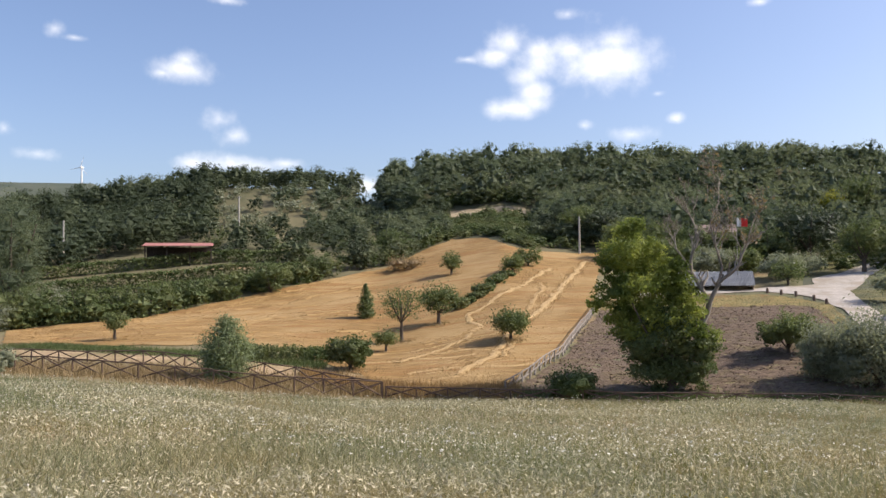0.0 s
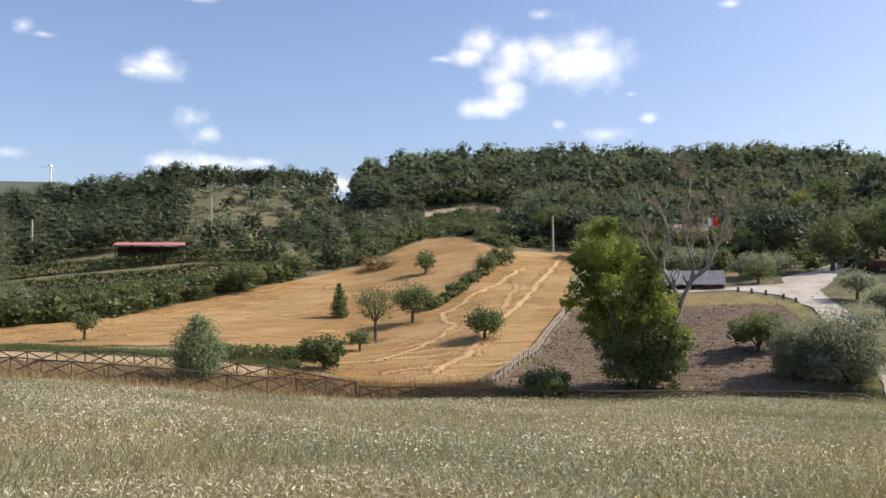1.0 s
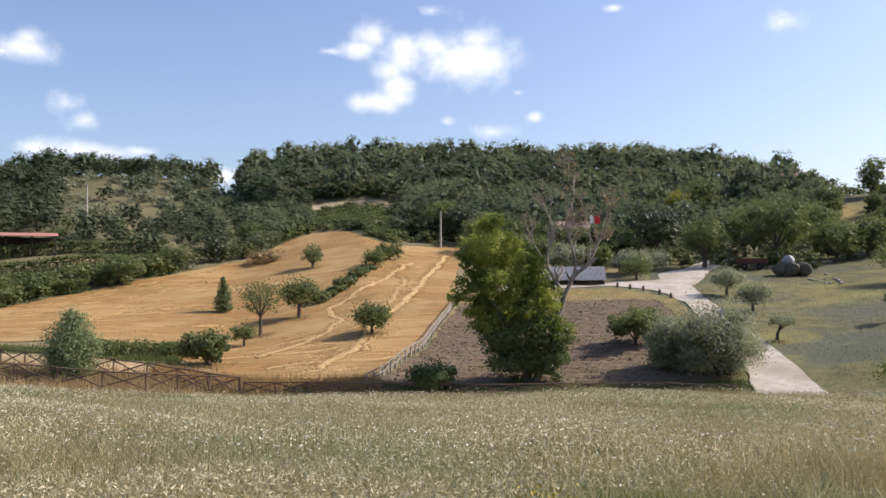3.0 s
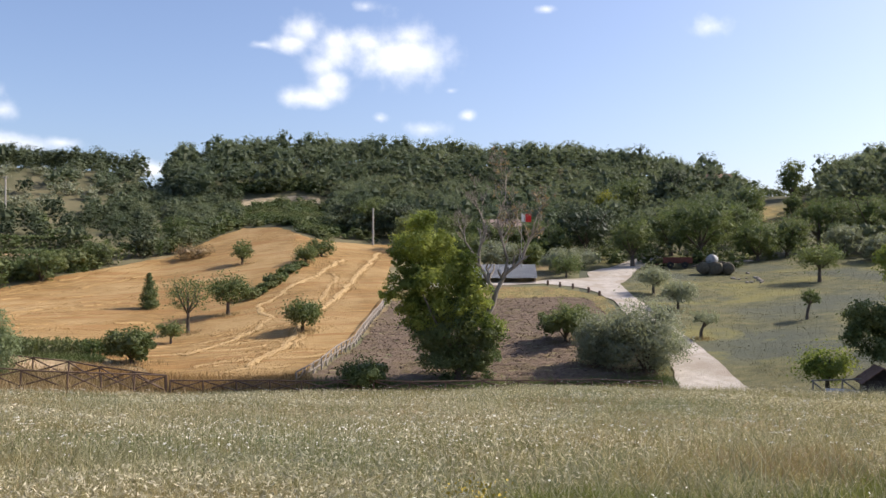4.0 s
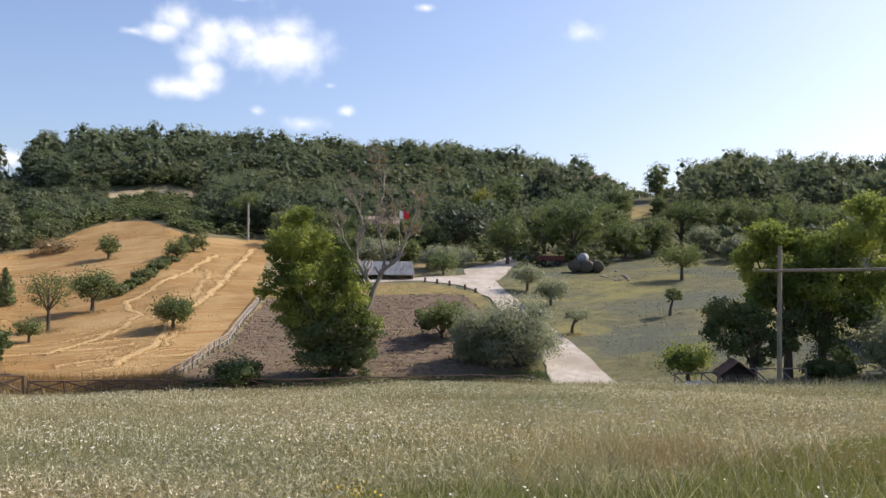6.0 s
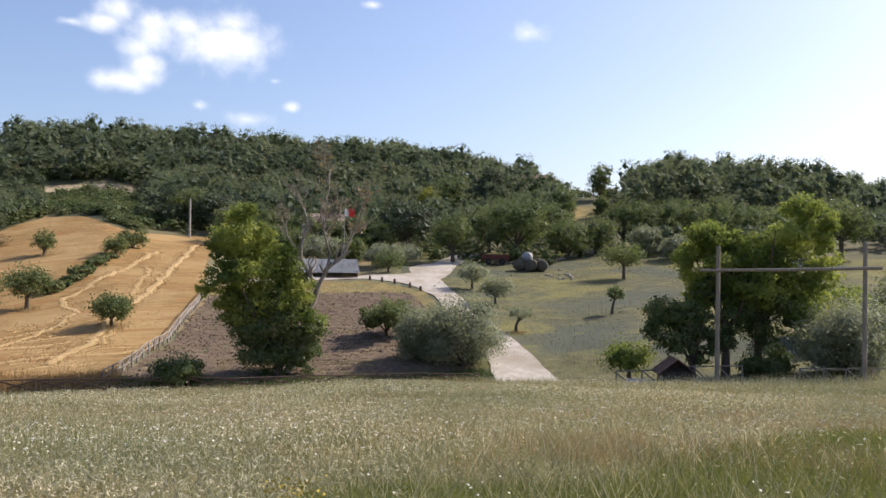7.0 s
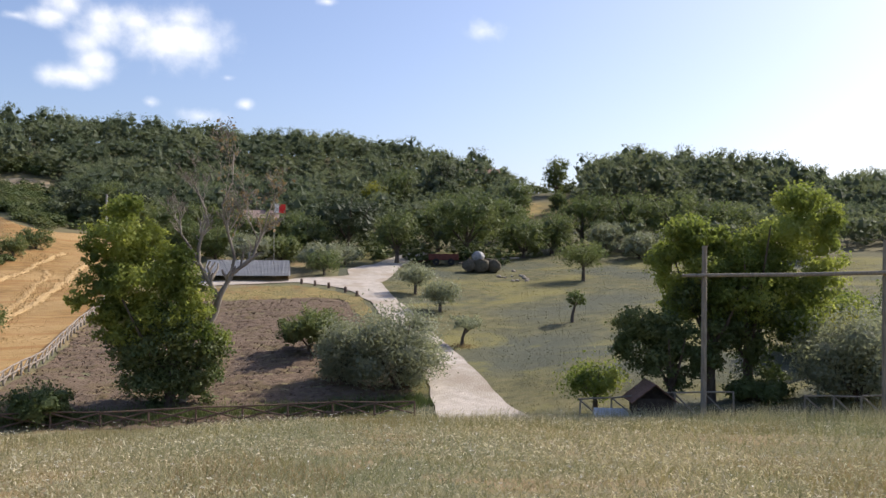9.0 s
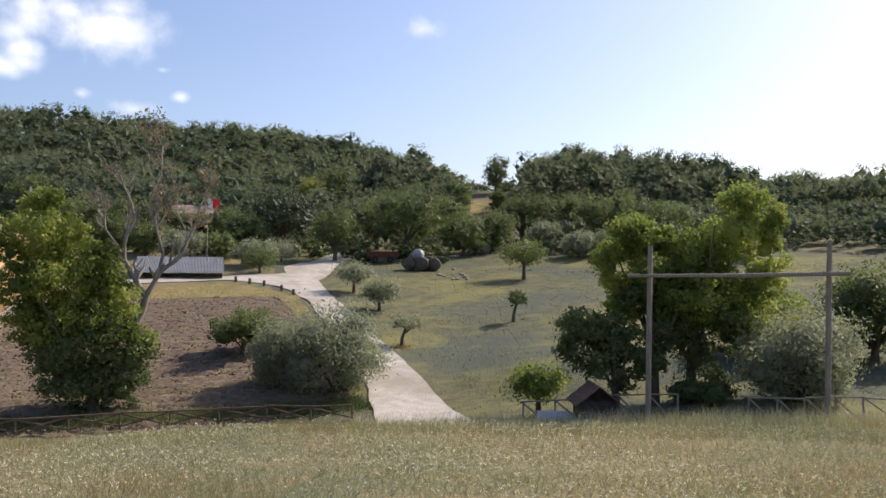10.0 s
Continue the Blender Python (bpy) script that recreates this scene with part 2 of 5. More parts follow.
M_FRED = shade("red_cloth", (0.62, 0.03, 0.03), (0.70, 0.05, 0.04), 3, 0.8, bump=0.1)
M_FWHITE = shade("white_cloth", (0.75, 0.75, 0.73), (0.82, 0.82, 0.80), 3, 0.8, bump=0.1)
M_RUST = shade("rusty_red_paint", (0.09, 0.028, 0.022), (0.15, 0.05, 0.035), 3, 0.7, bump=0.3)
M_RUBBER = shade("black_rubber", (0.018, 0.018, 0.018), (0.03, 0.03, 0.03), 6, 0.8, bump=0.2)
M_BOARD = shade("pale_board", (0.50, 0.50, 0.52), (0.60, 0.60, 0.62), 2, 0.7, bump=0.1)
M_STONE = shade("field_stone", (0.20, 0.175, 0.145), (0.33, 0.295, 0.255), 2, 0.95, bump=0.7)
M_TURB = shade("white_steel", (0.74, 0.75, 0.76), (0.80, 0.81, 0.82), 1, 0.4, bump=0)

# ---- terrain ----
# per azimuth: heights at the crest of the meadow and on rings out to the ridge, above the first eye
RINGS = np.array([0, 20, 43.5, 48.5, 58, 75, 95, 115, 140, 175, 240, 420.0])
BEARINGS = [-27, -14, -4, 4, 10, 18, 26, 33, 42, 52]
RELIEF = [
    (-4.34, -5.0, -5.3, -5.1, -4.2, 0.2, 4, 10, 10, -6),
    (-5.59, -6.2, -5.8, -4.6, -2.8, 2.5, 8.5, 16, 17, 0),
    (-6.24, -7.0, -6.1, -4.9, -1.7, 2.0, 7.5, 12, 14, 0),
    (-6.35, -7.2, -5.8, -3.4, 0.3, 4.6, 9.8, 19.8, 22, 10),
    (-6.29, -7.2, -5.8, -3.4, -0.4, 3.0, 8.5, 20.3, 23, 10),
    (-6.13, -7.2, -5.7, -3.0, -0.6, 2.6, 8.5, 19, 22, 10),
    (-5.97, -7.1, -5.5, -2.9, -0.5, 2.2, 7.5, 17.2, 21, 10),
    (-5.91, -6.9, -5.5, -3.3, -0.9, 2.0, 6.5, 10.5, 12, 0),
    (-5.64, -6.1, -5.0, -3.0, -0.7, 2.0, 6, 14.8, 16, 5),
    (-5.32, -5.5, -4.6, -3.0, -0.8, 1.6, 5, 9.5, 11, 0),
]
# height of the wooded ridge by azimuth
RIDGE = [(-27, 10.0), (-20, 13.5), (-14, 17.3), (-8, 17.4), (-6, 16.4), (-4.9, 12.2), (-3.6, 16.2), (-2.3, 19.2), (4, 20.4), (10, 20.6), (18, 19.6), (22, 19.4), (26, 18.0),
         (30, 15.6), (33, 12.8), (36, 13.0), (39.5, 15.6), (42, 15.4), (48, 13.0), (52, 10.0), (60, 9.0)]
AZIMUTHS = np.arange(-30, 57, 1.0)
_rows = np.array([np.interp(AZIMUTHS, BEARINGS, col) for col in np.array(RELIEF).T]).T
_rows[:, 7] = np.interp(AZIMUTHS, [p[0] for p in RIDGE], [p[1] + 0.9 for p in RIDGE])
HEIGHTS = np.array([[0.0, (row[0] + 1.6) * 0.46, *(v + 1.6 for v in row)] for row in _rows])


def slopes(k, v):
    d = np.diff(v, axis=-1) / np.diff(k)
    m = np.zeros_like(v)
    s = d[:, 1:] + d[:, :-1]
    m[:, 1:-1] = np.where(d[:, 1:] * d[:, :-1] > 0, 2 * d[:, 1:] * d[:, :-1] / np.where(s == 0, 1, s), 0)
    m[:, 0], m[:, -1] = d[:, 0], d[:, -1]
    return m


SLOPES = slopes(RINGS, HEIGHTS)


def land(x, y):
    """Height of the ground."""
    x, y = np.asarray(x, float), np.asarray(y, float)
    r, a = np.hypot(x, y), np.degrees(np.arctan2(x, y))
    back = np.clip((np.abs(a - 12) - 60) / 60, 0, 1)
    back = back * back * (3 - 2 * back)
    ac = np.clip(a, AZIMUTHS[0], AZIMUTHS[-1])
    i = np.clip(np.searchsorted(AZIMUTHS, ac) - 1, 0, len(AZIMUTHS) - 2)
    s = (ac - AZIMUTHS[i]) / (AZIMUTHS[i + 1] - AZIMUTHS[i])
    s = s * s * (3 - 2 * s) * 0.6 + s * 0.4
    rc = np.clip(r, 0, RINGS[-1])
    j = np.clip(np.searchsorted(RINGS, rc) - 1, 0, len(RINGS) - 2)
    h = RINGS[j + 1] - RINGS[j]
    t = (rc - RINGS[j]) / h

    def column(i):
        return ((1 + 2 * t) * (1 - t) ** 2 * HEIGHTS[i, j] + t * (1 - t) ** 2 * h * SLOPES[i, j]
                + t * t * (3 - 2 * t) * HEIGHTS[i, j + 1] + t * t * (t - 1) * h * SLOPES[i, j + 1])
    z = column(i) * (1 - s) + column(i + 1) * s
    far = np.exp(-((r - 1300) / 350) ** 2) * np.clip((-8 - a) / 14, 0, 1) * 140 * np.clip((r - 500) / 300, 0, 1)
    rough = 0.05 * np.sin(x * 0.9 + 1) * np.sin(y * 0.8) + 0.09 * np.sin(x * 0.31 + y * 0.17) * np.sin(y * 0.27 + 2)
    return z * (1 - back) + back * r * 0.03 + far + rough * np.clip((r - 6) / 20, 0, 1)


def lz(x, y):
    return float(land(x, y))


def polar(az, r):
    return r * math.sin(radians(az)), r * math.cos(radians(az))


# ---- mesh helpers ----
def mesh_np(name, v, f, mats, idx=None, smooth=False):
    me = bpy.data.meshes.new(name)
    v, f = np.asarray(v, np.float32), np.asarray(f, np.int32)
    k = f.shape[1]
    me.vertices.add(len(v))
    me.vertices.foreach_set("co", v.ravel())
    me.loops.add(f.size)
    me.loops.foreach_set("vertex_index", f.ravel())
    me.polygons.add(len(f))
    me.polygons.foreach_set("loop_start", np.arange(len(f), dtype=np.int32) * k)
    for m in mats if isinstance(mats, (list, tuple)) else [mats]:
        me.materials.append(m)
    if idx is not None:
        me.polygons.foreach_set("material_index", np.asarray(idx, np.int32))
    me.polygons.foreach_set("use_smooth", np.full(len(f), smooth))
    me.update(calc_edges=True)
    return me


def thing(name, x, y, z=None, rz=0.0, label="", category="", group="", kind=""):
    ob = new(name)
    ob.empty_display_size = 0.2
    ob.matrix_world = pose(x, y, lz(x, y) if z is None else z, 0, 0, rz)
    return tagged(ob, label, category, group, kind)


def part(name, shape, mat, parent, label="", m=None):
    """Links a bmesh or a mesh as one mesh object under a thing or a part."""
    if isinstance(shape, bmesh.types.BMesh):
        me = bpy.data.meshes.new(name)
        shape.to_mesh(me)
        shape.free()
        me.materials.append(mat)
    else:
        me = shape
    ob = new(name, me)
    ob.parent = parent
    if m is not None:
        ob.matrix_basis = m
    if label:
        ob["label"] = label
    return ob


def box(sx, sy, sz, x=0, y=0, z=0, bevel=0.01, bm=None, m=None):
    """A bevelled box whose bottom stands at z."""
    bm = bm or bmesh.new()
    g = bmesh.ops.create_cube(bm, size=1, matrix=(m or Matrix()) @ Matrix.Translation((x, y, z + sz / 2)) @ Matrix.Diagonal((sx, sy, sz, 1)))
    if bevel:
        es = list({e for v in g["verts"] for e in v.link_edges})
        bmesh.ops.bevel(bm, geom=es, offset=bevel, segments=1, affect="EDGES")
    return bm


def tube(pts, radii, sides=7):
    """Quads of a tapered tube along points."""
    pts = [Vector(p) for p in pts]
    vs, fs = [], []
    for i, p in enumerate(pts):
        d = (pts[min(i + 1, len(pts) - 1)] - pts[max(i - 1, 0)]).normalized()
        u = d.orthogonal().normalized()
        if abs(d.z) > 0.3:
            u = (Vector((1, 0, 0)) - d * d.x).normalized()
        w = d.cross(u)
        for k in range(sides):
            a = 2 * math.pi * k / sides
            vs.append(p + (u * math.cos(a) + w * math.sin(a)) * radii[i])
    for i in range(len(pts) - 1):
        for k in range(sides):
            a, b = i * sides + k, i * sides + (k + 1) % sides
            fs.append((a, b, b + sides, a + sides))
    return np.array([tuple(v) for v in vs]), np.array(fs)


def join(parts):
    vs, fs, o = [], [], 0
    for v, f in parts:
        vs.append(v)
        fs.append(np.asarray(f) + o)
        o += len(v)
    return np.concatenate(vs), np.concatenate(fs)


def unit(v):
    return v / np.maximum(np.linalg.norm(v, axis=1, keepdims=True), 1e-9)


def leaves(c, size, rng, long=1.5, droop=0.0, out=None, wild=1.0):
    """Diamond leaves at the points c, facing roughly along out where it is given."""
    n = len(c)
    if out is None:
        u = unit(rng.normal(size=(n, 3)) - np.array([0, 0, droop]))
        w = unit(np.cross(u, rng.normal(size=(n, 3))))
    else:
        nrm = unit(unit(out) + rng.normal(size=(n, 3)) * wild)
        u = unit(np.cross(nrm, rng.normal(size=(n, 3))))
        w = np.cross(nrm, u)
    s = (size * rng.uniform(0.6, 1.4, n))[:, None]
    v = np.stack([c - u * s * long * 0.5, c + w * s * 0.45, c + u * s * long * 0.5, c - w * s * 0.45], 1).reshape(-1, 3)
    return v, np.arange(4 * n).reshape(n, 4)


def flakes(c, size, rng, out=None, wild=1.0, long=1.3):
    """Three-cornered leaves at the points c."""
    v, _ = leaves(c, size * 1.25, rng, long, 0.0, out, wild)
    v = v.reshape(-1, 4, 3)[:, [0, 1, 2]]
    return v.reshape(-1, 3), np.arange(3 * len(v)).reshape(-1, 3)


def quad_ball(n=3):
    """A sphere of quads."""
    vs, fs = [], []
    for ax in range(3):
        for sg in (-1, 1):
            o = len(vs)
            for i in range(n + 1):
                for j in range(n + 1):
                    p = np.zeros(3)
                    p[ax], p[(ax + 1) % 3], p[(ax + 2) % 3] = sg, (2 * i / n - 1), (2 * j / n - 1) * sg
                    vs.append(p / np.linalg.norm(p))
            for i in range(n):
                for j in range(n):
                    a = o + i * (n + 1) + j
                    fs.append((a, a + n + 1, a + n + 2, a + 1))
    return np.array(vs), np.array(fs)


BALL_V, BALL_F = quad_ball(3)


def knob():
    """A rough octahedral kernel of triangles."""
    v = np.array([(1, 0, 0), (-1, 0, 0), (0, 1, 0), (0, -1, 0), (0, 0, 1), (0, 0, -1)], float)
    return v * 0.82, np.array([(0, 2, 4), (2, 1, 4), (1, 3, 4), (3, 0, 4), (2, 0, 5), (1, 2, 5), (3, 1, 5), (0, 3, 5)])


LUMP_V, LUMP_F = knob()


def branches(b, n, rng):
    """Small uneven lumps over the surface of one ellipsoid."""
    d = unit(rng.normal(size=(n, 3)) + np.array([0, 0, 0.25]))
    r = rng.uniform(0.26, 0.48, (n, 1)) * b[3:].mean()
    return np.column_stack([b[:3] + d * b[3:] * rng.uniform(0.55, 0.95, (n, 1)), r * rng.uniform(1.0, 1.5, (n, 1)), r * rng.uniform(1.0, 1.4, (n, 1)), r * rng.uniform(0.6, 0.9, (n, 1))])


def crown(blobs, n, size, rng, core=0.62, clump=0.22, droop=0.0, long=1.5, tri=False, wild=0.7, shell=(0.72, 1.06), sub=0):
    """Leaves in clumps on the shells of ellipsoids (x, y, z, rx, ry, rz), round a small inner mass."""
    first = []
    blobs = np.array(blobs, float)
    if sub:
        inner, blobs = blobs, np.concatenate([branches(b, sub, rng) for b in blobs])
        for b in inner:
            out0 = BALL_V * b[3:] * core * rng.uniform(0.8, 1.1, (len(BALL_V), 1)) + b[:3]
            first.append((out0, BALL_F))
        core = 0
    wts = (blobs[:, 3] * blobs[:, 5]) ** 1.0
    wts = wts / wts.sum()
    cs, ns, out = [], [], first
    for b, w in zip(blobs, wts):
        k = max(6, int(n * w))
        nc = max(4, k // 14)
        d = unit(rng.normal(size=(nc, 3)))
        cc = d * rng.uniform(*shell, (nc, 1)) * b[3:]
        pick = rng.integers(0, nc, k)
        p = cc[pick] + rng.normal(size=(k, 3)) * clump * b[3:].mean() * np.array([1, 1, 0.8])
        cs.append(p + b[:3])
        ns.append((p - cc[pick] * 0.45) / b[3:] + np.array([0, 0, 0.15]))
        if tri:
            out.append((LUMP_V * b[3:] * core * rng.uniform(0.85, 1.15, (len(LUMP_V), 1)) + b[:3], LUMP_F))
        elif core:
            out.append((BALL_V * b[3:] * core * rng.uniform(0.85, 1.1, (len(BALL_V), 1)) + b[:3], BALL_F))
    out.append(flakes(np.concatenate(cs), size, rng, np.concatenate(ns), wild) if tri else leaves(np.concatenate(cs), size, rng, long, droop, np.concatenate(ns), wild))
    return join(out)


def auto_blobs(h, w, rng, low=0.3, n=14):
    """Uneven lumps that make up a crown of height h and width w."""
    lo = h * low
    out = [(0, 0, lo + (h - lo) * 0.45, w * 0.33, w * 0.33, (h - lo) * 0.40)]
    for k in range(n):
        a, u = 2.4 * k + rng.uniform(-0.5, 0.5), 0.8 * (k + rng.uniform(0.1, 0.9)) / n
        prof = math.sqrt(max(0.04, 1 - (1.9 * u - 0.8) ** 2))
        rad = w * 0.5 * prof * rng.uniform(0.55, 0.82)
        s = w * rng.uniform(0.11, 0.19) * (1 + 0.45 * u)
        out.append((rad * math.cos(a), rad * math.sin(a), lo + s * 0.5 + (h - lo - s * 1.55) * u, s * rng.uniform(0.9, 1.3), s, s * rng.uniform(0.65, 0.95)))
    return out


def trunk_mesh(h, w, rng, rad, low, lean=(0, 0), mat=None, limbs=5):
    top = Vector((lean[0], lean[1], h * (low + 0.25)))
    parts = [tube([(0, 0, -0.3), (lean[0] * 0.2, lean[1] * 0.2, h * low * 0.5), (lean[0] * 0.7, lean[1] * 0.7, h * low), tuple(top)], [rad * 1.35, rad, rad * 0.8, rad * 0.4])]
    for k in range(limbs):
        a = 2 * math.pi * (k + rng.uniform(0, 0.7)) / limbs
        s = Vector((lean[0] * 0.7, lean[1] * 0.7, h * low * rng.uniform(0.75, 1.1)))
        e = Vector((lean[0] + math.cos(a) * w * 0.36, lean[1] + math.sin(a) * w * 0.36, h * (low + (1 - low) * rng.uniform(0.4, 0.75))))
        mid = s.lerp(e, 0.5) + Vector((0, 0, -0.04 * h))
        parts.append(tube([s, mid, e], [rad * 0.5, rad * 0.34, rad * 0.12], 5))
    v, f = join(parts)
    return mesh_np("trunk", v, f, mat or M_BARK, smooth=True)


def tree(name, x, y, h, w, mat, n, size, label, category="tree", seed=0, low=0.25, rad=None, blobs=None, lean=(0, 0), core=0.62, clump=0.22, droop=0.0, limbs=5, z=None, long=1.5, group="", az=None, sub=0):
    rng = np.random.default_rng(seed + 11)
    t = thing(name, x, y, z, rz=-(az or 0), label=label, category=category, group=group)
    part("trunk", trunk_mesh(h, w, rng, rad or 0.03 * h + 0.04, low, lean, limbs=limbs), M_BARK, t)
    bl = blobs or [(b[0] + lean[0], b[1] + lean[1], *b[2:]) for b in auto_blobs(h, w, rng, low)]
    far = math.hypot(x, y) > 88
    v, f = crown(bl, int(n * (1.5 if far else 1.8)), size * (0.86 if far else 0.72), rng, core, clump, droop, long, far, sub=0 if far else sub)
    part("crown", mesh_np("crown", v, f, mat), mat, t)
    return t


# ---- ground ----
def make_ground():
    az = np.concatenate([np.arange(-180, -40, 4), np.arange(-40, 66, 0.5), np.arange(66, 180, 4)])
    rr = np.concatenate([np.concatenate([[0.01], np.arange(0.5, 60, 0.9)]), np.arange(60, 250, 2.0), np.geomspace(250, 4200, 40)])
    a, r = np.meshgrid(np.radians(az), rr, indexing="ij")
    x, y = r * np.sin(a), r * np.cos(a)
    v = np.stack([x, y, land(x, y)], -1).reshape(-1, 3)
    na, nr = len(az), len(rr)
    i, j = np.meshgrid(np.arange(na), np.arange(nr - 1), indexing="ij")
    i2 = (i + 1) % na
    f = np.stack([i * nr + j, i * nr + j + 1, i2 * nr + j + 1, i2 * nr + j], -1).reshape(-1, 4)
    aa, rm = np.degrees(a)[:, :-1], r[:, :-1]
    wood = (rm > 112) | ((aa < -5) & (rm > 92))
    orch = (aa > 22) & (rm > 47) & (rm <= 112)
    idx = np.where(rm > 600, 3, np.where(wood, 1, np.where(orch, 2, 0))).reshape(-1)
    me = mesh_np("ground", v, f[:, ::-1], [M_GROUND, M_FAR, M_MEADOW2, M_DIST], idx, True)
    tagged(new("ground", me), "dry grassy ground falling to a valley and rising to wooded hills", "ground", kind="structure")


make_ground()


def patch(name, outline, step, mat, label, category, lift=0.05, kind="structure", bulge=None, ragged=0.12):
    """A sheet of ground cover with a given outline that lies on the land."""
    from mathutils.geometry import delaunay_2d_cdt
    edge = []
    for p, q in zip(outline, outline[1:] + outline[:1]):
        k = max(1, int(math.dist(p, q) / step))
        edge += [(p[0] + (q[0] - p[0]) * s / k, p[1] + (q[1] - p[1]) * s / k) for s in range(k)]
    rg = np.random.default_rng(len(edge))
    edge = [(x + rg.normal() * ragged, y + rg.normal() * ragged) for x, y in edge]
    xs, ys = [p[0] for p in edge], [p[1] for p in edge]
    e = np.array(edge)
    gx, gy = np.meshgrid(np.arange(min(xs), max(xs), step), np.arange(min(ys), max(ys), step))
    gx, gy = gx.ravel() + 0.013, gy.ravel() + 0.017
    ins = np.zeros(len(gx), bool)
    for (x1, y1), (x2, y2) in zip(e, np.roll(e, -1, 0)):
        hit = ((y1 > gy) != (y2 > gy)) & (gx < (x2 - x1) * (gy - y1) / ((y2 - y1) or 1e-9) + x1)
        ins ^= hit
    d = np.min(np.hypot(gx[:, None] - e[:, 0], gy[:, None] - e[:, 1]), 1) if len(gx) < 60000 else np.ones(len(gx))
    keep = ins & (d > step * 0.4)
    pts = [Vector(p) for p in edge] + [Vector(p) for p in zip(gx[keep], gy[keep])]
    n = len(edge)
    vs, _, fs, *_ = delaunay_2d_cdt(pts, [(k, (k + 1) % n) for k in range(n)], [], 1, 1e-5)
    co = np.array([(p.x, p.y) for p in vs])
    z = land(co[:, 0], co[:, 1]) + lift
    if bulge:
        z = z + bulge(co[:, 0], co[:, 1])
    me = mesh_np(name, np.column_stack([co, z]), np.array([list(q) for q in fs]), mat, smooth=True)
    return tagged(new(name, me), label, category, kind=kind)


FIELD = [(-36, 71), (-26.0, 68.4), (-15.5, 69.0), (-9.1, 62.0), (-3.2, 53.5), (3.0, 52.6), (4.6, 54.2), (8.0, 60.6), (10.3, 67.5), (13.4, 77.6), (20.8, 114.4),
         (12.9, 112.2), (8.6, 113.8), (6.1, 122.4), (1.3, 126.4), (-1.8, 122.5), (-7.0, 112.3), (-16.2, 102.6), (-24.2, 95.2), (-31.6, 87.0), (-41, 81.8)]
SOIL = [(4.2, 52.6), (8, 49.5), (18, 46.5), (24.5, 46.5), (27.5, 57), (28.6, 63.5), (30.4, 71.5), (26, 74), (22, 74.5), (14.0, 77.0), (10.8, 67.5), (8.6, 60.6), (6.0, 55.3)]
VERGE = [(14.0, 77.0), (22, 74.5), (26, 74), (30.4, 71.5), (28.6, 63.5), (30.2, 65.5), (32.3, 72.5), (31.0, 76.8), (29.4, 80.1), (26.1, 81.4), (15, 82.5)]
ROAD = [(22.8, 40.5), (27.4, 39.9), (29.8, 50.5), (31.6, 58), (33.4, 66), (35.0, 72.5), (37.0, 79), (40.5, 83.8), (43.5, 88.6), (48, 94.5), (52.4, 98.8),
        (51.6, 100.5), (46.2, 96.6), (41.4, 91.5), (37.6, 88.6), (36.5, 85.2), (30.6, 84.3), (18, 86.2), (18, 84.0), (30.2, 81.9), (31.6, 79.6), (32.7, 74.5), (31.9, 69.5), (29.6, 61), (28.0, 54), (26.0, 48)]
patch("stubble_field", FIELD, 1.0, M_STUBBLE, "golden cut wheat field with straw lines", "field", 0.065)
patch("soil_field", SOIL, 0.33, M_SOIL, "dark brown tilled soil plot", "field", bulge=lambda x, y: 0.04 * np.sin((x * 0.3 + y * 0.95) * 7) + np.random.default_rng(5).normal(size=len(x)) * 0.045)
patch("grass_verge", VERGE, 1.2, M_VERGE, "dry yellow grass bank beside the road", "verge", 0.045)
patch("road", ROAD, 1.0, M_ROAD, "pale gravel road curving up the hill", "road", 0.07, ragged=0.05)
patch("dirt_track", [(-34, 66.5), (-21.5, 62.6), (-13.3, 60.3), (-6.9, 57.8), (-3.0, 55.6), (-3.4, 53.2), (-9.5, 54.5), (-15.5, 56.6), (-21, 59.0), (-33, 62.5)], 1.2, M_DIRT, "bare dirt track between two fences", "track", 0.045)
patch("wood_path", [(1.2, 144.6), (8.0, 144.0), (13.8, 143.2), (14.0, 146.6), (8.1, 147.4), (1.3, 148.0)], 1.5, M_PATH, "pale dry path at the wood's edge", "path", 0.08)
patch("terrace_track", [polar(a, 111.4) for a in range(-22, -5, 2)] + [polar(a, 112.4) for a in range(-6, -23, -2)], 1.2, M_DIRT, "pale dry track along the vineyard terrace", "track", 0.06)
patch("orchard_field", [(80, 118), (92, 116), (97, 128), (84, 130)], 1.5, M_VERGE, "small dry yellow field among trees", "field", 0.08)


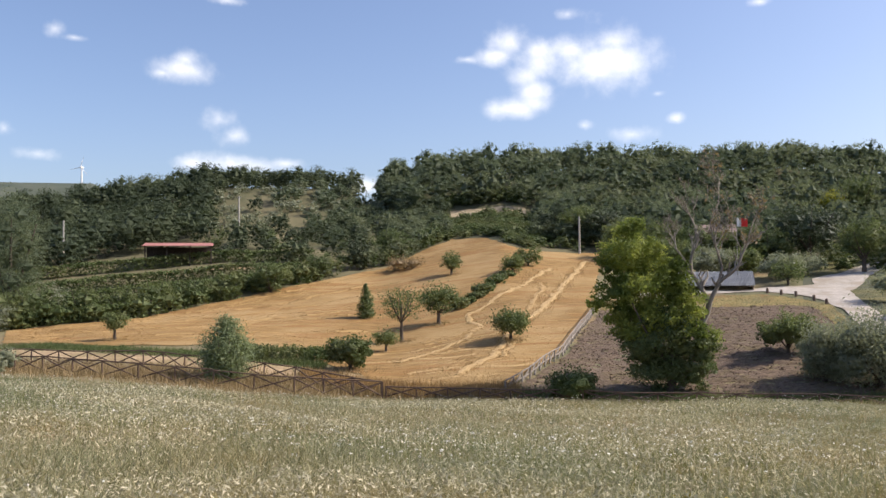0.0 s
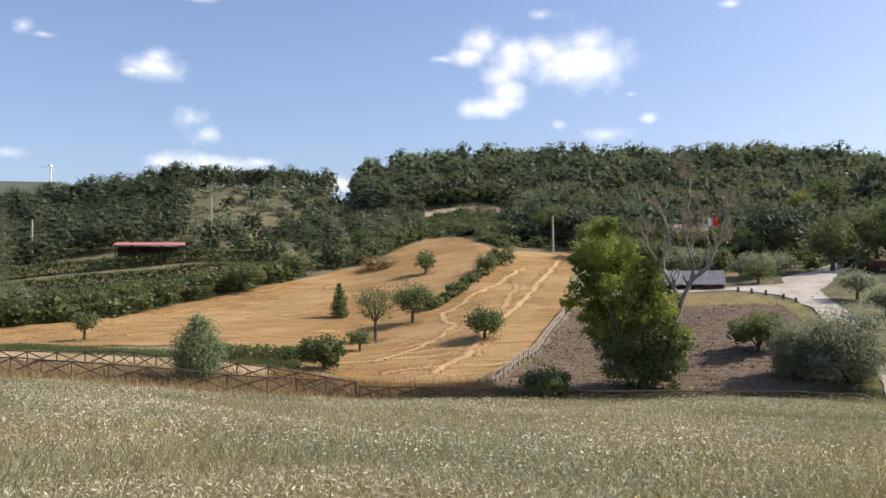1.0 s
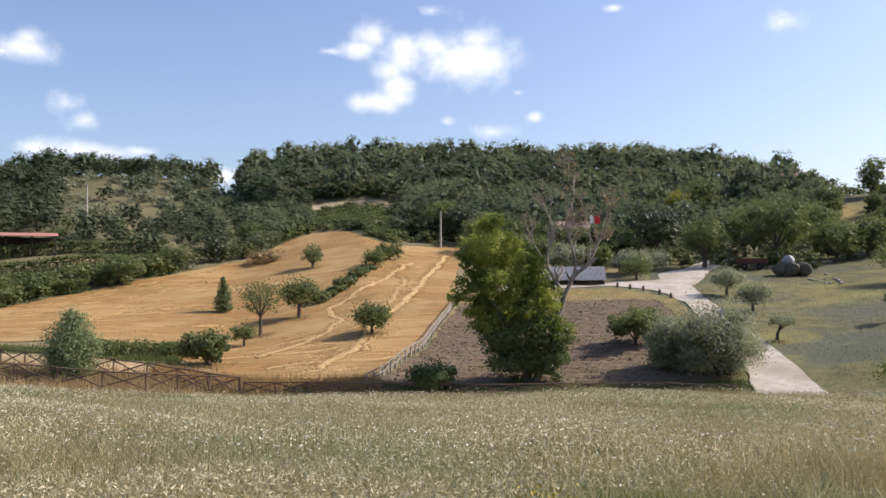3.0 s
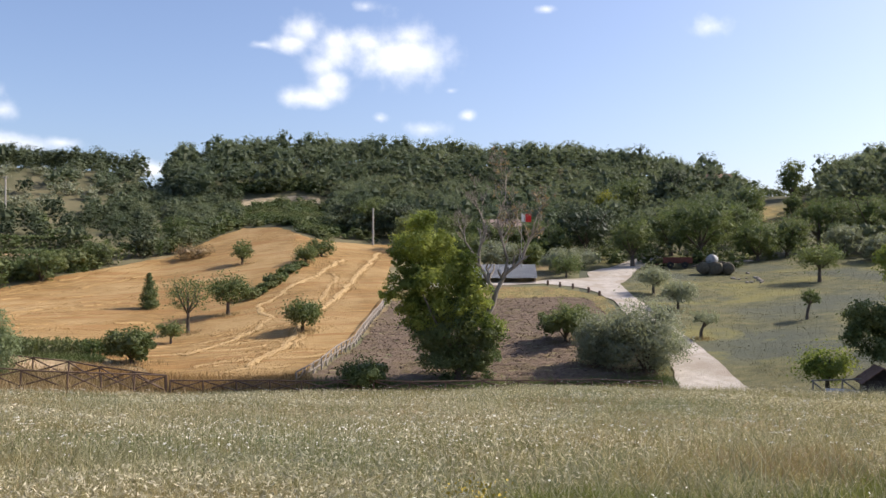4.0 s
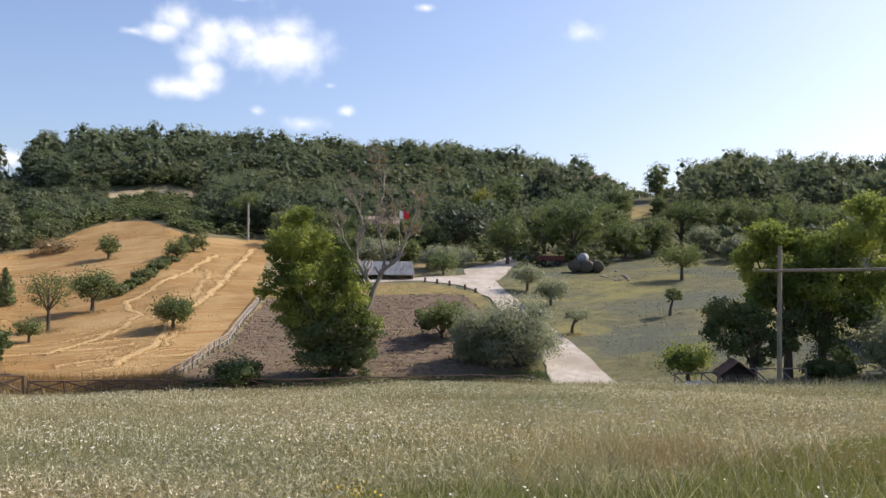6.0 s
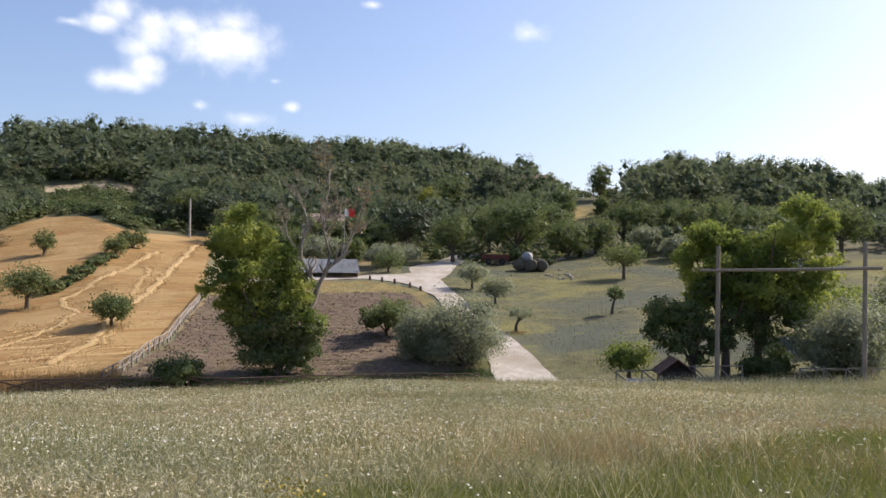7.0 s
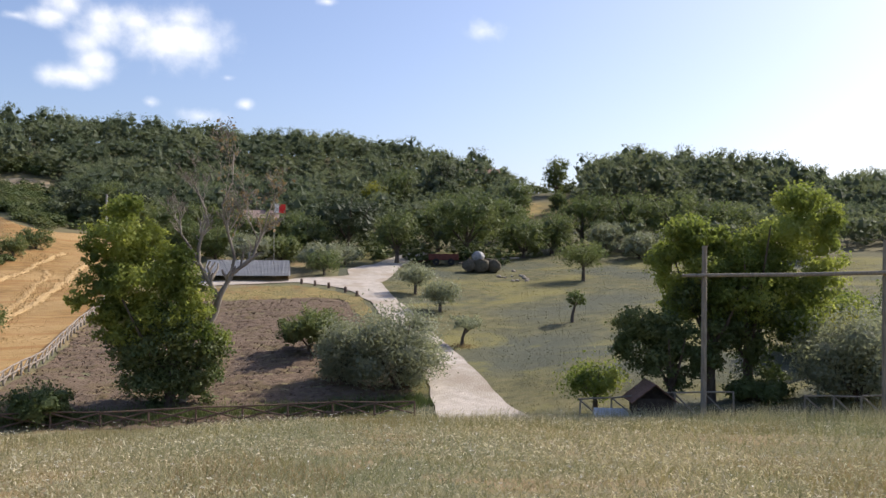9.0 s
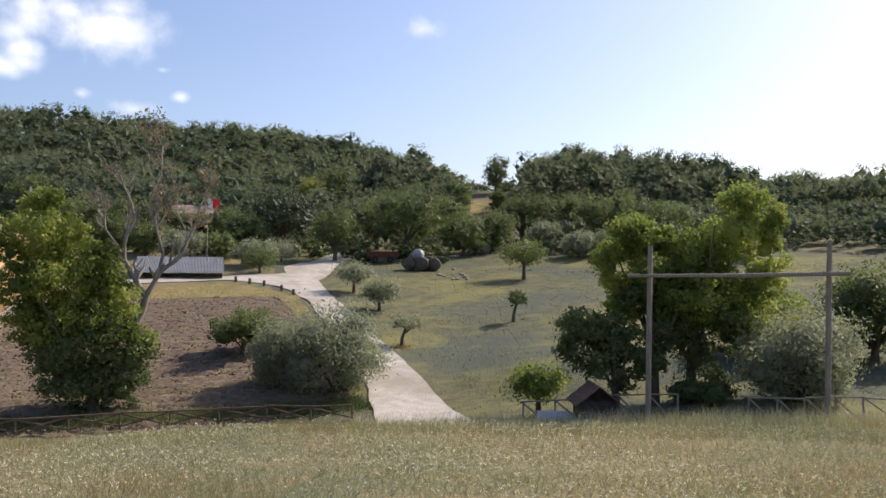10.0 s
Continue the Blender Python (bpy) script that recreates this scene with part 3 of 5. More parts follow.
# ---- buildings and built things ----
def fence(name, pts, h, bay, mat, label, brace=2, rails=(1.0,), thick=0.08, group="", start_post=True):
    """Posts, rails and crossed braces along a line on the ground."""
    x0, y0 = pts[0]
    f = thing(name, x0, y0, label=label, category="fence", group=group)
    base = f.matrix_world.translation.copy()
    pm = mesh_np("post", *post_shape(thick, h + 0.25), mat)
    rm = mesh_np("rail", *post_shape(thick * 0.8, 1.0), mat)
    line = []
    for p, q in zip(pts, pts[1:]):
        k = max(1, round(math.dist(p, q) / bay))
        line += [(p[0] + (q[0] - p[0]) * s / k, p[1] + (q[1] - p[1]) * s / k) for s in range(k)]
    line.append(pts[-1])
    rng = random.Random(len(pts) * 7 + int(h * 100))
    feet = [Vector((x, y, lz(x, y))) - base for x, y in line]
    for c in feet:
        part("post", pm, mat, f, m=Matrix.Translation(c - Vector((0, 0, 0.25))) @ pose(0, 0, 0, rng.uniform(-3, 3), rng.uniform(-3, 3), rng.uniform(0, 90)))

    def bar(kind, a, b):
        d = b - a
        m = Matrix.Translation(a) @ d.to_track_quat("Z", "Y").to_matrix().to_4x4() @ Matrix.Diagonal((1, 1, d.length, 1))
        part(kind, rm, mat, f, m=m)
    for a, b in zip(feet, feet[1:]):
        for s in rails:
            bar("rail", a + Vector((0, 0, h * s + rng.uniform(-0.03, 0.03))), b + Vector((0, 0, h * s + rng.uniform(-0.03, 0.03))))
        if brace > 0:
            bar("brace", a + Vector((0, 0, 0.1)), b + Vector((0, 0, h * 0.95)))
        if brace < 0:
            bar("strut", a + Vector((0, 0, h)), a.lerp(b, 0.75) + Vector((0, 0, 0.02)))
        if brace > 1:
            bar("brace", a + Vector((0, 0, h * 0.95)), b + Vector((0, 0, 0.1)))
    return f


def post_shape(t, h, sides=7):
    v, f = tube([(0, 0, 0), (0, 0, h * 0.5), (0, 0, h)], [t * 0.55, t * 0.5, t * 0.45], sides)
    return v, f


fence("rail_fence", [(-28.5, 54.5), (-20.1, 51.4), (-13.3, 50.3), (-8.6, 50.2), (-3.6, 51.0)], 0.95, 2.0, M_WOODF, "dark brown wooden fence with crossed braces along the meadow", 2, thick=0.10, group="valley fences")
fence("rail_fence", [(-29.5, 58.5), (-19.8, 57.6), (-15.2, 55.6), (-9.1, 53.4), (-3.6, 51.0)], 0.95, 2.0, M_WOODF, "dark brown wooden fence with crossed braces beside a track", 2, thick=0.10, group="valley fences")
fence("rail_fence", [(-3.4, 51.0), (3.9, 50.6), (12, 49.0), (20, 46.4), (23.4, 44.5)], 0.68, 2.0, M_WOODF, "low brown wooden fence in tall grass", 2, thick=0.10, group="valley fences")
fence("picket_fence", [(3.7, 52.0), (5.4, 54.6), (8.3, 60.6), (10.5, 67.5), (13.7, 77.6), (14.6, 81)], 0.75, 0.95, M_WOODG, "pale weathered wooden fence between field and soil", 1, (1.0, 0.5), 0.11)
fence("rail_fence", [(28.6, 38.6), (30.6, 36.6), (33.2, 34.0)], 0.98, 1.2, M_POST, "grey wooden rail fence with slanted braces by the gate", -1, thick=0.09, group="gate fences")
fence("rail_fence", [(34.6, 31.6), (37.4, 28.4), (39.8, 26.6)], 0.8, 1.2, M_POST, "low grey wooden rail fence with slanted braces", -1, thick=0.09, group="gate fences")


def gate():
    xa, ya = polar(42.8, 46.5)
    xb, yb = polar(51.15, 46.5)
    t = thing("timber_gate", xa, ya, label="tall weathered timber gate of two poles and a crossbar", category="gate")
    o = t.matrix_world.translation.copy()
    for (x, y), top in (((xa, ya), 2.77), ((xb, yb), 3.0)):
        z = lz(x, y)
        v, f = tube([(0, 0, -0.3), (0.02, 0, (top - z) * 0.5), (0.05, 0, top - z)], [0.12, 0.115, 0.10], 10)
        part("post", mesh_np("post", v, f, M_POST, smooth=True), M_POST, t, m=Matrix.Translation(Vector((x, y, z)) - o))
    d = Vector((xb - xa, yb - ya, 0)).normalized()
    side = Vector((-d.y, d.x, 0))
    if side.y > 0:
        side = -side
    a = Vector((xa, ya, 1.53)) - d * 0.85 + side * 0.2 - o
    b = Vector((xb, yb, 1.75)) + d * 0.75 + side * 0.2 - o
    v, f = tube([a, a.lerp(b, 0.5) + Vector((0, 0, -0.03)), b], [0.075, 0.085, 0.09], 10)
    part("crossbar", mesh_np("crossbar", v, f, M_POST, smooth=True), M_POST, t)


gate()


def pitched(name, x, y, rz, w, d, h, rise, over, wall, roof, label, category, z=None, door=True, rows=6):
    """A small house with a pitched roof of overlapping strips."""
    t = thing(name, x, y, z, rz, label, category)
    bm = box(w, d, h + 0.4, z=-0.4, bevel=0.02)
    part("wall", bm, wall, t)
    for sx in (-1, 1):
        g = bmesh.new()
        x = sx * (w / 2 - 0.02)
        g.faces.new([g.verts.new(p) for p in ((x, -d / 2, h), (x, d / 2, h), (x, 0, h + rise))])
        bmesh.ops.solidify(g, geom=g.faces[:], thickness=0.05)
        part("gable", g, wall, t)
    r = part("roof", box(w + 2 * over, 0.12, 0.08, z=h + rise - 0.02, bevel=0.02), roof, t)
    run = math.hypot(d / 2 + over, rise * (d / 2 + over) / (d / 2))
    ang = math.atan2(rise, d / 2)
    for s in (-1, 1):
        for k in range(rows):
            l = run / rows
            mm = Matrix.Translation((0, 0, h + rise)) @ Matrix.Rotation(-s * ang, 4, "X") @ Matrix.Translation((0, s * (k + 0.5) * l, 0.02 - 0.012 * (k % 2)))
            part("roof_strip", box(w + 2 * over, l * 1.06, 0.05, bevel=0.008), roof, r, m=mm)
    if door:
        part("door", box(0.45 * min(w, d), 0.06, h * 0.75, y=-d / 2 - 0.01, bevel=0.01), M_SHADE, t)
    return t


hx, hy = polar(40.2, 48)
pitched("wooden_hut", hx, hy, 62, 1.5, 1.5, 0.85, 0.58, 0.24, M_SHADE, M_ROOFBR, "small dark wooden hut with a brown pitched roof", "hut")
pitched("farmhouse", *polar(17.5, 117), -17, 4.4, 5, 2.7, 1.0, 0.25, M_WALL, M_TERRA, "plastered farmhouse with a faded tiled roof behind trees", "house", rows=8)
pitched("hill_house", *polar(30.9, 166), -30, 6, 5, 2.0, 0.9, 0.4, M_SHADE, M_ROOFBR, "low house with a dark roof on the ridge", "house", rows=5)


def sheet_shed():
    """Low shed with a sloping roof of grey sheets."""
    t = thing("low_shed", 27.0, 86.6, rz=-17, label="low shed with a pale grey corrugated sheet roof", category="shed")
    W, D, lo, hi = 7.6, 4.6, 0.35, 1.65
    part("wall", box(W - 0.3, 0.15, hi - 0.1 + 0.6, y=D / 2, z=-0.6, bevel=0.01), M_WALL, t)
    for s in (-1, 1):
        g = bmesh.new()
        x = s * (W / 2 - 0.15)
        g.faces.new([g.verts.new(p) for p in ((x, -D / 2, -0.5), (x, D / 2, -0.5), (x, D / 2, hi - 0.1), (x, -D / 2, lo - 0.08))])
        bmesh.ops.solidify(g, geom=g.faces[:], thickness=0.1)
        part("side_wall", g, M_WALL, t)
    ang = math.atan2(hi - lo, D)
    n = 10
    rf = None
    for k in range(n):
        g = bmesh.new()
        w = W / n
        xs = [(-w / 2 + w * q / 12) for q in range(13)]
        L = math.hypot(D, hi - lo) + 0.4
        rowa = [g.verts.new((x, -L / 2, 0.02 * math.cos(q * math.pi))) for q, x in enumerate(xs)]
        rowb = [g.verts.new((x, L / 2, 0.02 * math.cos(q * math.pi))) for q, x in enumerate(xs)]
        for q in range(12):
            g.faces.new((rowa[q], rowa[q + 1], rowb[q + 1], rowb[q]))
        bmesh.ops.solidify(g, geom=g.faces[:], thickness=0.006)
        part("roof_sheet", g, M_SHEET, t, m=Matrix.Translation((-W / 2 + w * (k + 0.5), 0, (lo + hi) / 2 + 0.03 + 0.004 * (k % 2))) @ Matrix.Rotation(ang, 4, "X"))


sheet_shed()


def red_shed():
    x, y = polar(-16.9, 117)
    t = thing("open_shed", x, y, rz=15, label="open farm shed with a long faded red sheet roof", category="shed")
    W, D = 8.6, 5.0
    for sx in (-1, -0.35, 0.35, 1):
        for sy in (-1, 1):
            part("post", box(0.16, 0.16, 2.6, sx * (W / 2 - 0.3), sy * (D / 2 - 0.3), -0.5, 0.01), M_SHADE, t)
    part("back_wall", box(W - 0.5, 0.12, 2.4, y=D / 2 - 0.4, z=-0.4, bevel=0.01), M_SHADE, t)
    for k in range(12):
        part("roof_sheet", box(W / 12 + 0.01, D + 0.8, 0.07, bevel=0.01), M_ROOFRED, t, m=Matrix.Translation((-W / 2 + W / 12 * (k + 0.5), 0, 2.25 + 0.006 * (k % 2))) @ Matrix.Rotation(0.1, 4, "X"))


red_shed()


def pole(name, x, y, h, r, mat, label, arm=True):
    t = thing(name, x, y, label=label, category="pole", group="utility poles")
    v, f = tube([(0, 0, -0.3), (0, 0, h * 0.5), (0, 0, h)], [r * 1.2, r, r * 0.8], 10)
    part("shaft", mesh_np("shaft", v, f, mat, smooth=True), mat, t)
    if arm:
        part("crossarm", box(0.6, 0.06, 0.08, z=h - 0.3, bevel=0.01), mat, t)
        for s in (-1, 1):
            v, f = tube([(s * 0.25, 0, h - 0.22), (s * 0.25, 0, h - 0.1)], [0.03, 0.02], 6)
            part("insulator", mesh_np("insulator", v, f, M_BOARD), M_BOARD, t)


pole("utility_pole", 17.9, 113.4, 4.9, 0.13, M_CONC, "pale concrete utility pole at the edge of the wheat field", False)
pole("utility_pole", *polar(-13.2, 128), 6.7, 0.12, M_CONC, "pale utility pole on the olive slope")
pole("utility_pole", *polar(-23.6, 120), 6.2, 0.12, M_CONC, "slim utility pole among dark trees", False)


def flagpole():
    x, y = polar(18.75, 92)
    t = thing("flagpole", x, y, label="slim flagpole with a red and white flag", category="flag")
    h = 1.6 + 92 * math.tan(radians(3.75)) - lz(x, y)
    v, f = tube([(0, 0, -0.2), (0, 0, h)], [0.032, 0.02], 8)
    part("mast", mesh_np("mast", v, f, M_CONC, smooth=True), M_CONC, t)
    for k, (mat, lab) in enumerate(((M_FWHITE, "white band"), (M_FRED, "red band"))):
        g = bmesh.new()
        n = 6
        w = (0.42, 0.62)[k]
        x0 = (0.0, 0.42)[k]
        rows = [[g.verts.new((x0 + w * i / n, 0.07 * math.sin((x0 + w * i / n) * 5), h - 0.1 - z - 0.08 * (x0 + w * i / n))) for i in range(n + 1)] for z in (0, 0.42, 0.84)]
        for a, b in zip(rows, rows[1:]):
            for i in range(n):
                g.faces.new((a[i], a[i + 1], b[i + 1], b[i]))
        part("flag_band", g, mat, t, lab, m=pose(0, 0, 0, 0, 0, -18))


flagpole()


def bale(x, y, z, r, w, rz, mat, label, tilt=0):
    t = thing("hay_bale", x, y, z, rz, label, "hay bale", "stacked bales")
    v, f = tube([(-w / 2 + 0.05, 0, 0), (-w / 2, 0, 0), (-w / 4, 0, 0), (0, 0, 0), (w / 4, 0, 0), (w / 2, 0, 0), (w / 2 - 0.05, 0, 0)], [0.02, r * 0.94, r, r * 1.01, r, r * 0.94, 0.02], 18)
    v = v * (1 + 0.09 * np.sin(v * 5 + rz).sum(1, keepdims=True) * 0.5 + 0.04 * np.sin(v * 17).sum(1, keepdims=True) * 0.5) * np.array([1, 1, 0.9])
    part("roll", mesh_np("roll", v, f, mat, smooth=True), mat, t)
    return t


bx, by = polar(31.1, 97)
bz = lz(bx, by)
for dx, dy, dz, r, mat, lab in ((-1.3, 0, 0.68, 0.72, M_HAY, "grey weathered round hay bale on the ground"), (-0.1, -0.2, 0.7, 0.74, M_HAY, "grey weathered round hay bale on the ground"),
                                (1.1, 0.1, 0.66, 0.7, M_HAY, "grey weathered round hay bale on the ground"), (0.5, 1.3, 0.66, 0.7, M_HAY, "grey round hay bale at the back of the stack"),
                                (-0.5, 0.3, 1.62, 0.55, M_FILM, "pale film-wrapped bale on top of the stack")):
    c, s = math.cos(radians(-31)), math.sin(radians(-31))
    bale(bx + dx * c - dy * s, by + dx * s + dy * c, lz(bx + dx * c - dy * s, by + dx * s + dy * c) + dz, r, 1.2, -31 + 75 + dx * 8, mat, lab)


def trailer():
    x, y = polar(28.7, 102)
    t = thing("farm_trailer", x, y, rz=-28, label="old rusty red farm trailer under the trees", category="trailer")
    part("bed", box(3.2, 1.5, 0.12, z=0.55, bevel=0.02), M_RUST, t)
    for s in (-1, 1):
        part("side_board", box(3.2, 0.06, 0.55, y=s * 0.74, z=0.67, bevel=0.01), M_RUST, t)
        part("end_board", box(0.06, 1.44, 0.55, x=s * 1.57, z=0.67, bevel=0.01), M_RUST, t)
        for q in (-0.8, 0.8):
            v, f = tube([(q, s * 0.6, 0.36), (q, s * 0.605, 0.36), (q, s * 0.8, 0.36), (q, s * 0.805, 0.36)], [0.1, 0.36, 0.36, 0.1], 14)
            part("wheel", mesh_np("wheel", v, f, M_RUBBER), M_RUBBER, t)
    v, f = tube([(-1.6, 0, 0.55), (-2.7, 0, 0.35)], [0.05, 0.04], 6)
    part("drawbar", mesh_np("drawbar", v, f, M_RUST), M_RUST, t)


trailer()

stump_v, stump_f = tube([(0, 0, -0.15), (0, 0, 0.25), (0, 0, 0.46), (0, 0, 0.5)], [0.14, 0.12, 0.12, 0.01], 9)
stump_me = mesh_np("log", stump_v, stump_f, M_WOODF, smooth=True)
for k, (x, y) in enumerate(((30.2, 80.9), (30.9, 79.4), (31.5, 77.6), (32.0, 75.0), (32.2, 73.0))):
    t = tagged(new("bollard", stump_me), "short dark wooden bollard beside the gravel road", "bollard", "road bollards")
    t.matrix_world = pose(x, y, lz(x, y), 0, 0, 40 * k)

x, y = polar(38.2, 47.6)
t = thing("board", x, y, rz=-35, label="pale grey board lying against the fence", category="board")
part("panel", box(1.5, 0.05, 0.55, z=0.02, bevel=0.01), M_BOARD, t, m=pose(0, 0, 0, -25))


rs = random.Random(9)
for k in range(14):
    x, y = polar(32.6 + rs.uniform(-0.8, 1.4), 96 + rs.uniform(-4, 3))
    g = bmesh.new()
    bmesh.ops.create_icosphere(g, subdivisions=2, radius=rs.uniform(0.12, 0.3))
    for v in g.verts:
        v.co *= 1 + 0.35 * noise.noise(v.co * 4 + Vector((k, 0, 0)))
        v.co.z *= 0.6
    me = bpy.data.meshes.new("stone")
    g.to_mesh(me)
    g.free()
    me.materials.append(M_STONE)
    t = tagged(new("stone", me), "pale field stone lying near the hay bales", "stone", "stones by the bales")
    t.matrix_world = pose(x, y, lz(x, y) + 0.04, 0, 0, 50 * k)
for k in range(9):
    x, y = polar(30.2 + 0.28 * k + rs.uniform(-0.1, 0.1), 104 + 0.3 * k)
    v, f = tube([(-1.6, 0, 0.1), (0, 0.02, 0.13), (1.6, 0, 0.1)], [0.11, 0.12, 0.09], 8)
    t = tagged(new("log", mesh_np("log", v, f, M_DEAD, smooth=True)), "pale cut log lying on the slope", "log", "logs on the slope")
    t.matrix_world = pose(x, y, lz(x, y) + 0.03, 0, rs.uniform(-6, -2), rs.uniform(-20, 30))


def turbine():
    x, y = polar(-22.62, 1250)
    t = thing("wind_turbine", x, y, label="white wind turbine on the distant ridge", category="wind turbine")
    h = 1.6 + 1250 * math.tan(radians(7.0)) - lz(x, y)
    v, f = tube([(0, 0, -5), (0, 0, h)], [1.5, 0.9], 10)
    part("tower", mesh_np("tower", v, f, M_TURB, smooth=True), M_TURB, t)
    part("nacelle", box(3, 7, 3, z=h - 1, bevel=0.5), M_TURB, t)
    for k in range(3):
        v, f = tube([(0, -4, h), (14 * math.sin(k * 2.094 + 0.3), -4, h + 14 * math.cos(k * 2.094 + 0.3))], [0.5, 0.15], 6)
        part("blade", mesh_np("blade", v, f, M_TURB), M_TURB, t)


turbine()


# ---- trees near the camera's side of the valley ----
def placed(az, r):
    return polar(az, r)


# big leafy tree with a dead one beside it
def lobes(rows, x0, y0, s, z0):
    """Crown lumps from side-view centres and half sizes, s metres a unit."""
    return [((x - x0) * s, 0.15 * (k % 3 - 1), z0 - (y - y0) * s, 0.86 * rx * s, 0.8 * min(rx, 1.4 * rz) * s, 0.86 * rz * s) for k, (x, y, rx, rz) in enumerate(rows)]


BIG = lobes([(1128, 402, 26, 30), (1122, 446, 46, 38), (1150, 498, 62, 42), (1096, 512, 42, 36), (1190, 505, 36, 44), (1140, 556, 52, 42), (1212, 560, 40, 40), (1062, 534, 18, 12), (1085, 470, 24, 26), (1165, 440, 20, 26),
             (1240, 590, 30, 32), (1108, 566, 30, 28), (1222, 530, 30, 34), (1200, 472, 24, 28), (1165, 560, 40, 34)], 1190, 372, 0.0342, 10.6)
LOWER = [(1160, 590, 52, 38), (1128, 604, 32, 34), (1205, 606, 56, 42), (1240, 618, 34, 40), (1150, 642, 40, 32), (1190, 652, 50, 34), (1226, 656, 34, 30), (1188, 560, 40, 34), (1180, 682, 26, 18)]
big = tree("leafy_tree", 13.4, 51.3, 10, 7, M_BRIGHT, 23000, 0.15, "tall leafy tree with sunlit yellow-green top and ivy below", "tree", 1, 0.15, 0.26, BIG, az=14.6, core=0.36, clump=0.32, sub=15, limbs=2)


# lower lobes in darker green: ivy, with under-crown shade put into the colour
def ivy(owner, rows, x0, y0, s, z0, seed, n=7000):
    v, f = crown(lobes(rows, x0, y0, s, z0), n, 0.105, np.random.default_rng(seed), 0.42, 0.34, sub=14)
    part("ivy", mesh_np("ivy", v, f, M_IVY_SHADE), M_IVY_SHADE, owner, "dark ivy and shaded lower leaves round the trunk")


ivy(big, LOWER, 1190, 372, 0.0342, 10.6, 140, 20000)


def dead_tree():
    x, y = 13.5, 51.7
    t = thing("dead_tree", x, y, rz=-15, label="dead tree with bleached bare branches beside the leafy tree", category="tree")
    rng = random.Random(5)
    parts = []

    def limb(p, q, r0, r1, depth, bend=0.12):
        p, q = Vector(p), Vector(q)
        L = (q - p).length
        pts = [p]
        for s in (0.33, 0.66):
            pts.append(p.lerp(q, s) + Vector((rng.uniform(-1, 1), rng.uniform(-1, 1), rng.uniform(-0.5, 0.5))) * L * bend)
        pts.append(q)
        parts.append(tube(pts, [1.08 * q for q in (r0, r0 * 0.67 + r1 * 0.33, r0 * 0.33 + r1 * 0.67, max(r1, 0.022))], 6 if r0 > 0.05 else 4))
        if depth:
            for k in range(7 if depth == 1 else 5):
                s = rng.uniform(0.3, 1.0)
                i = min(2, int(s * 3))
                b = pts[i].lerp(pts[i + 1], s * 3 - i)
                d = (q - p).normalized() + Vector((rng.uniform(-0.9, 0.9), rng.uniform(-0.7, 0.7), rng.uniform(-0.25, 0.7)))
                limb(b, b + d.normalized() * L * rng.uniform(0.35, 0.6), r1 * 0.9, r1 * 0.35, depth - 1)
    limb((0.4, 0, -0.3), (1.7, 0, 3.8), 0.24, 0.19, 0, 0.05)
    limb((1.7, 0, 3.8), (2.25, 0, 5.7), 0.19, 0.16, 0, 0.03)
    limb((2.25, 0, 5.7), (1.25, 0.1, 7.4), 0.13, 0.09, 1, 0.05)
    limb((1.25, 0.1, 7.4), (1.7, 0.2, 9.2), 0.09, 0.06, 2)
    limb((1.25, 0.1, 7.4), (0.3, 0.3, 9.6), 0.06, 0.035, 3)
    limb((1.7, 0.2, 9.2), (0.8, 0.2, 11.7), 0.055, 0.02, 3)
    limb((2.25, 0, 5.7), (2.8, 0, 6.8), 0.13, 0.10, 1, 0.05)
    limb((2.8, 0, 6.8), (2.55, 0, 9.2), 0.08, 0.05, 3)
    limb((2.55, 0, 9.2), (2.9, -0.2, 12.6), 0.05, 0.015, 3)
    limb((2.8, 0, 6.8), (3.9, 0.2, 7.7), 0.10, 0.07, 2, 0.05)
    limb((3.9, 0.2, 7.7), (4.6, 0, 9.7), 0.065, 0.035, 3)
    limb((4.6, 0, 9.7), (5.5, 0, 11.3), 0.035, 0.012, 3)
    limb((3.9, 0.2, 7.7), (3.6, 0.3, 10.4), 0.045, 0.015, 3)
    v, f = join(parts)
    v[:, 2] = np.where(v[:, 2] < 5.1, v[:, 2] * 0.89, 4.54 + (v[:, 2] - 5.1) * 1.05)
    part("bare_wood", mesh_np("bare_wood", v, f, M_DEAD, smooth=True), M_DEAD, t)
    rg = np.random.default_rng(3)
    tips = v[rg.integers(len(v) // 3, len(v), 500)]
    tips = tips[tips[:, 2] > 8][:260] + rg.normal(size=(len(tips[tips[:, 2] > 8][:260]), 3)) * 0.12
    lv, lf = leaves(tips, 0.14, rg)
    part("sparse_leaves", mesh_np("sparse_leaves", lv, lf, M_BROWN), M_BROWN, t, "a few withered leaves")


dead_tree()

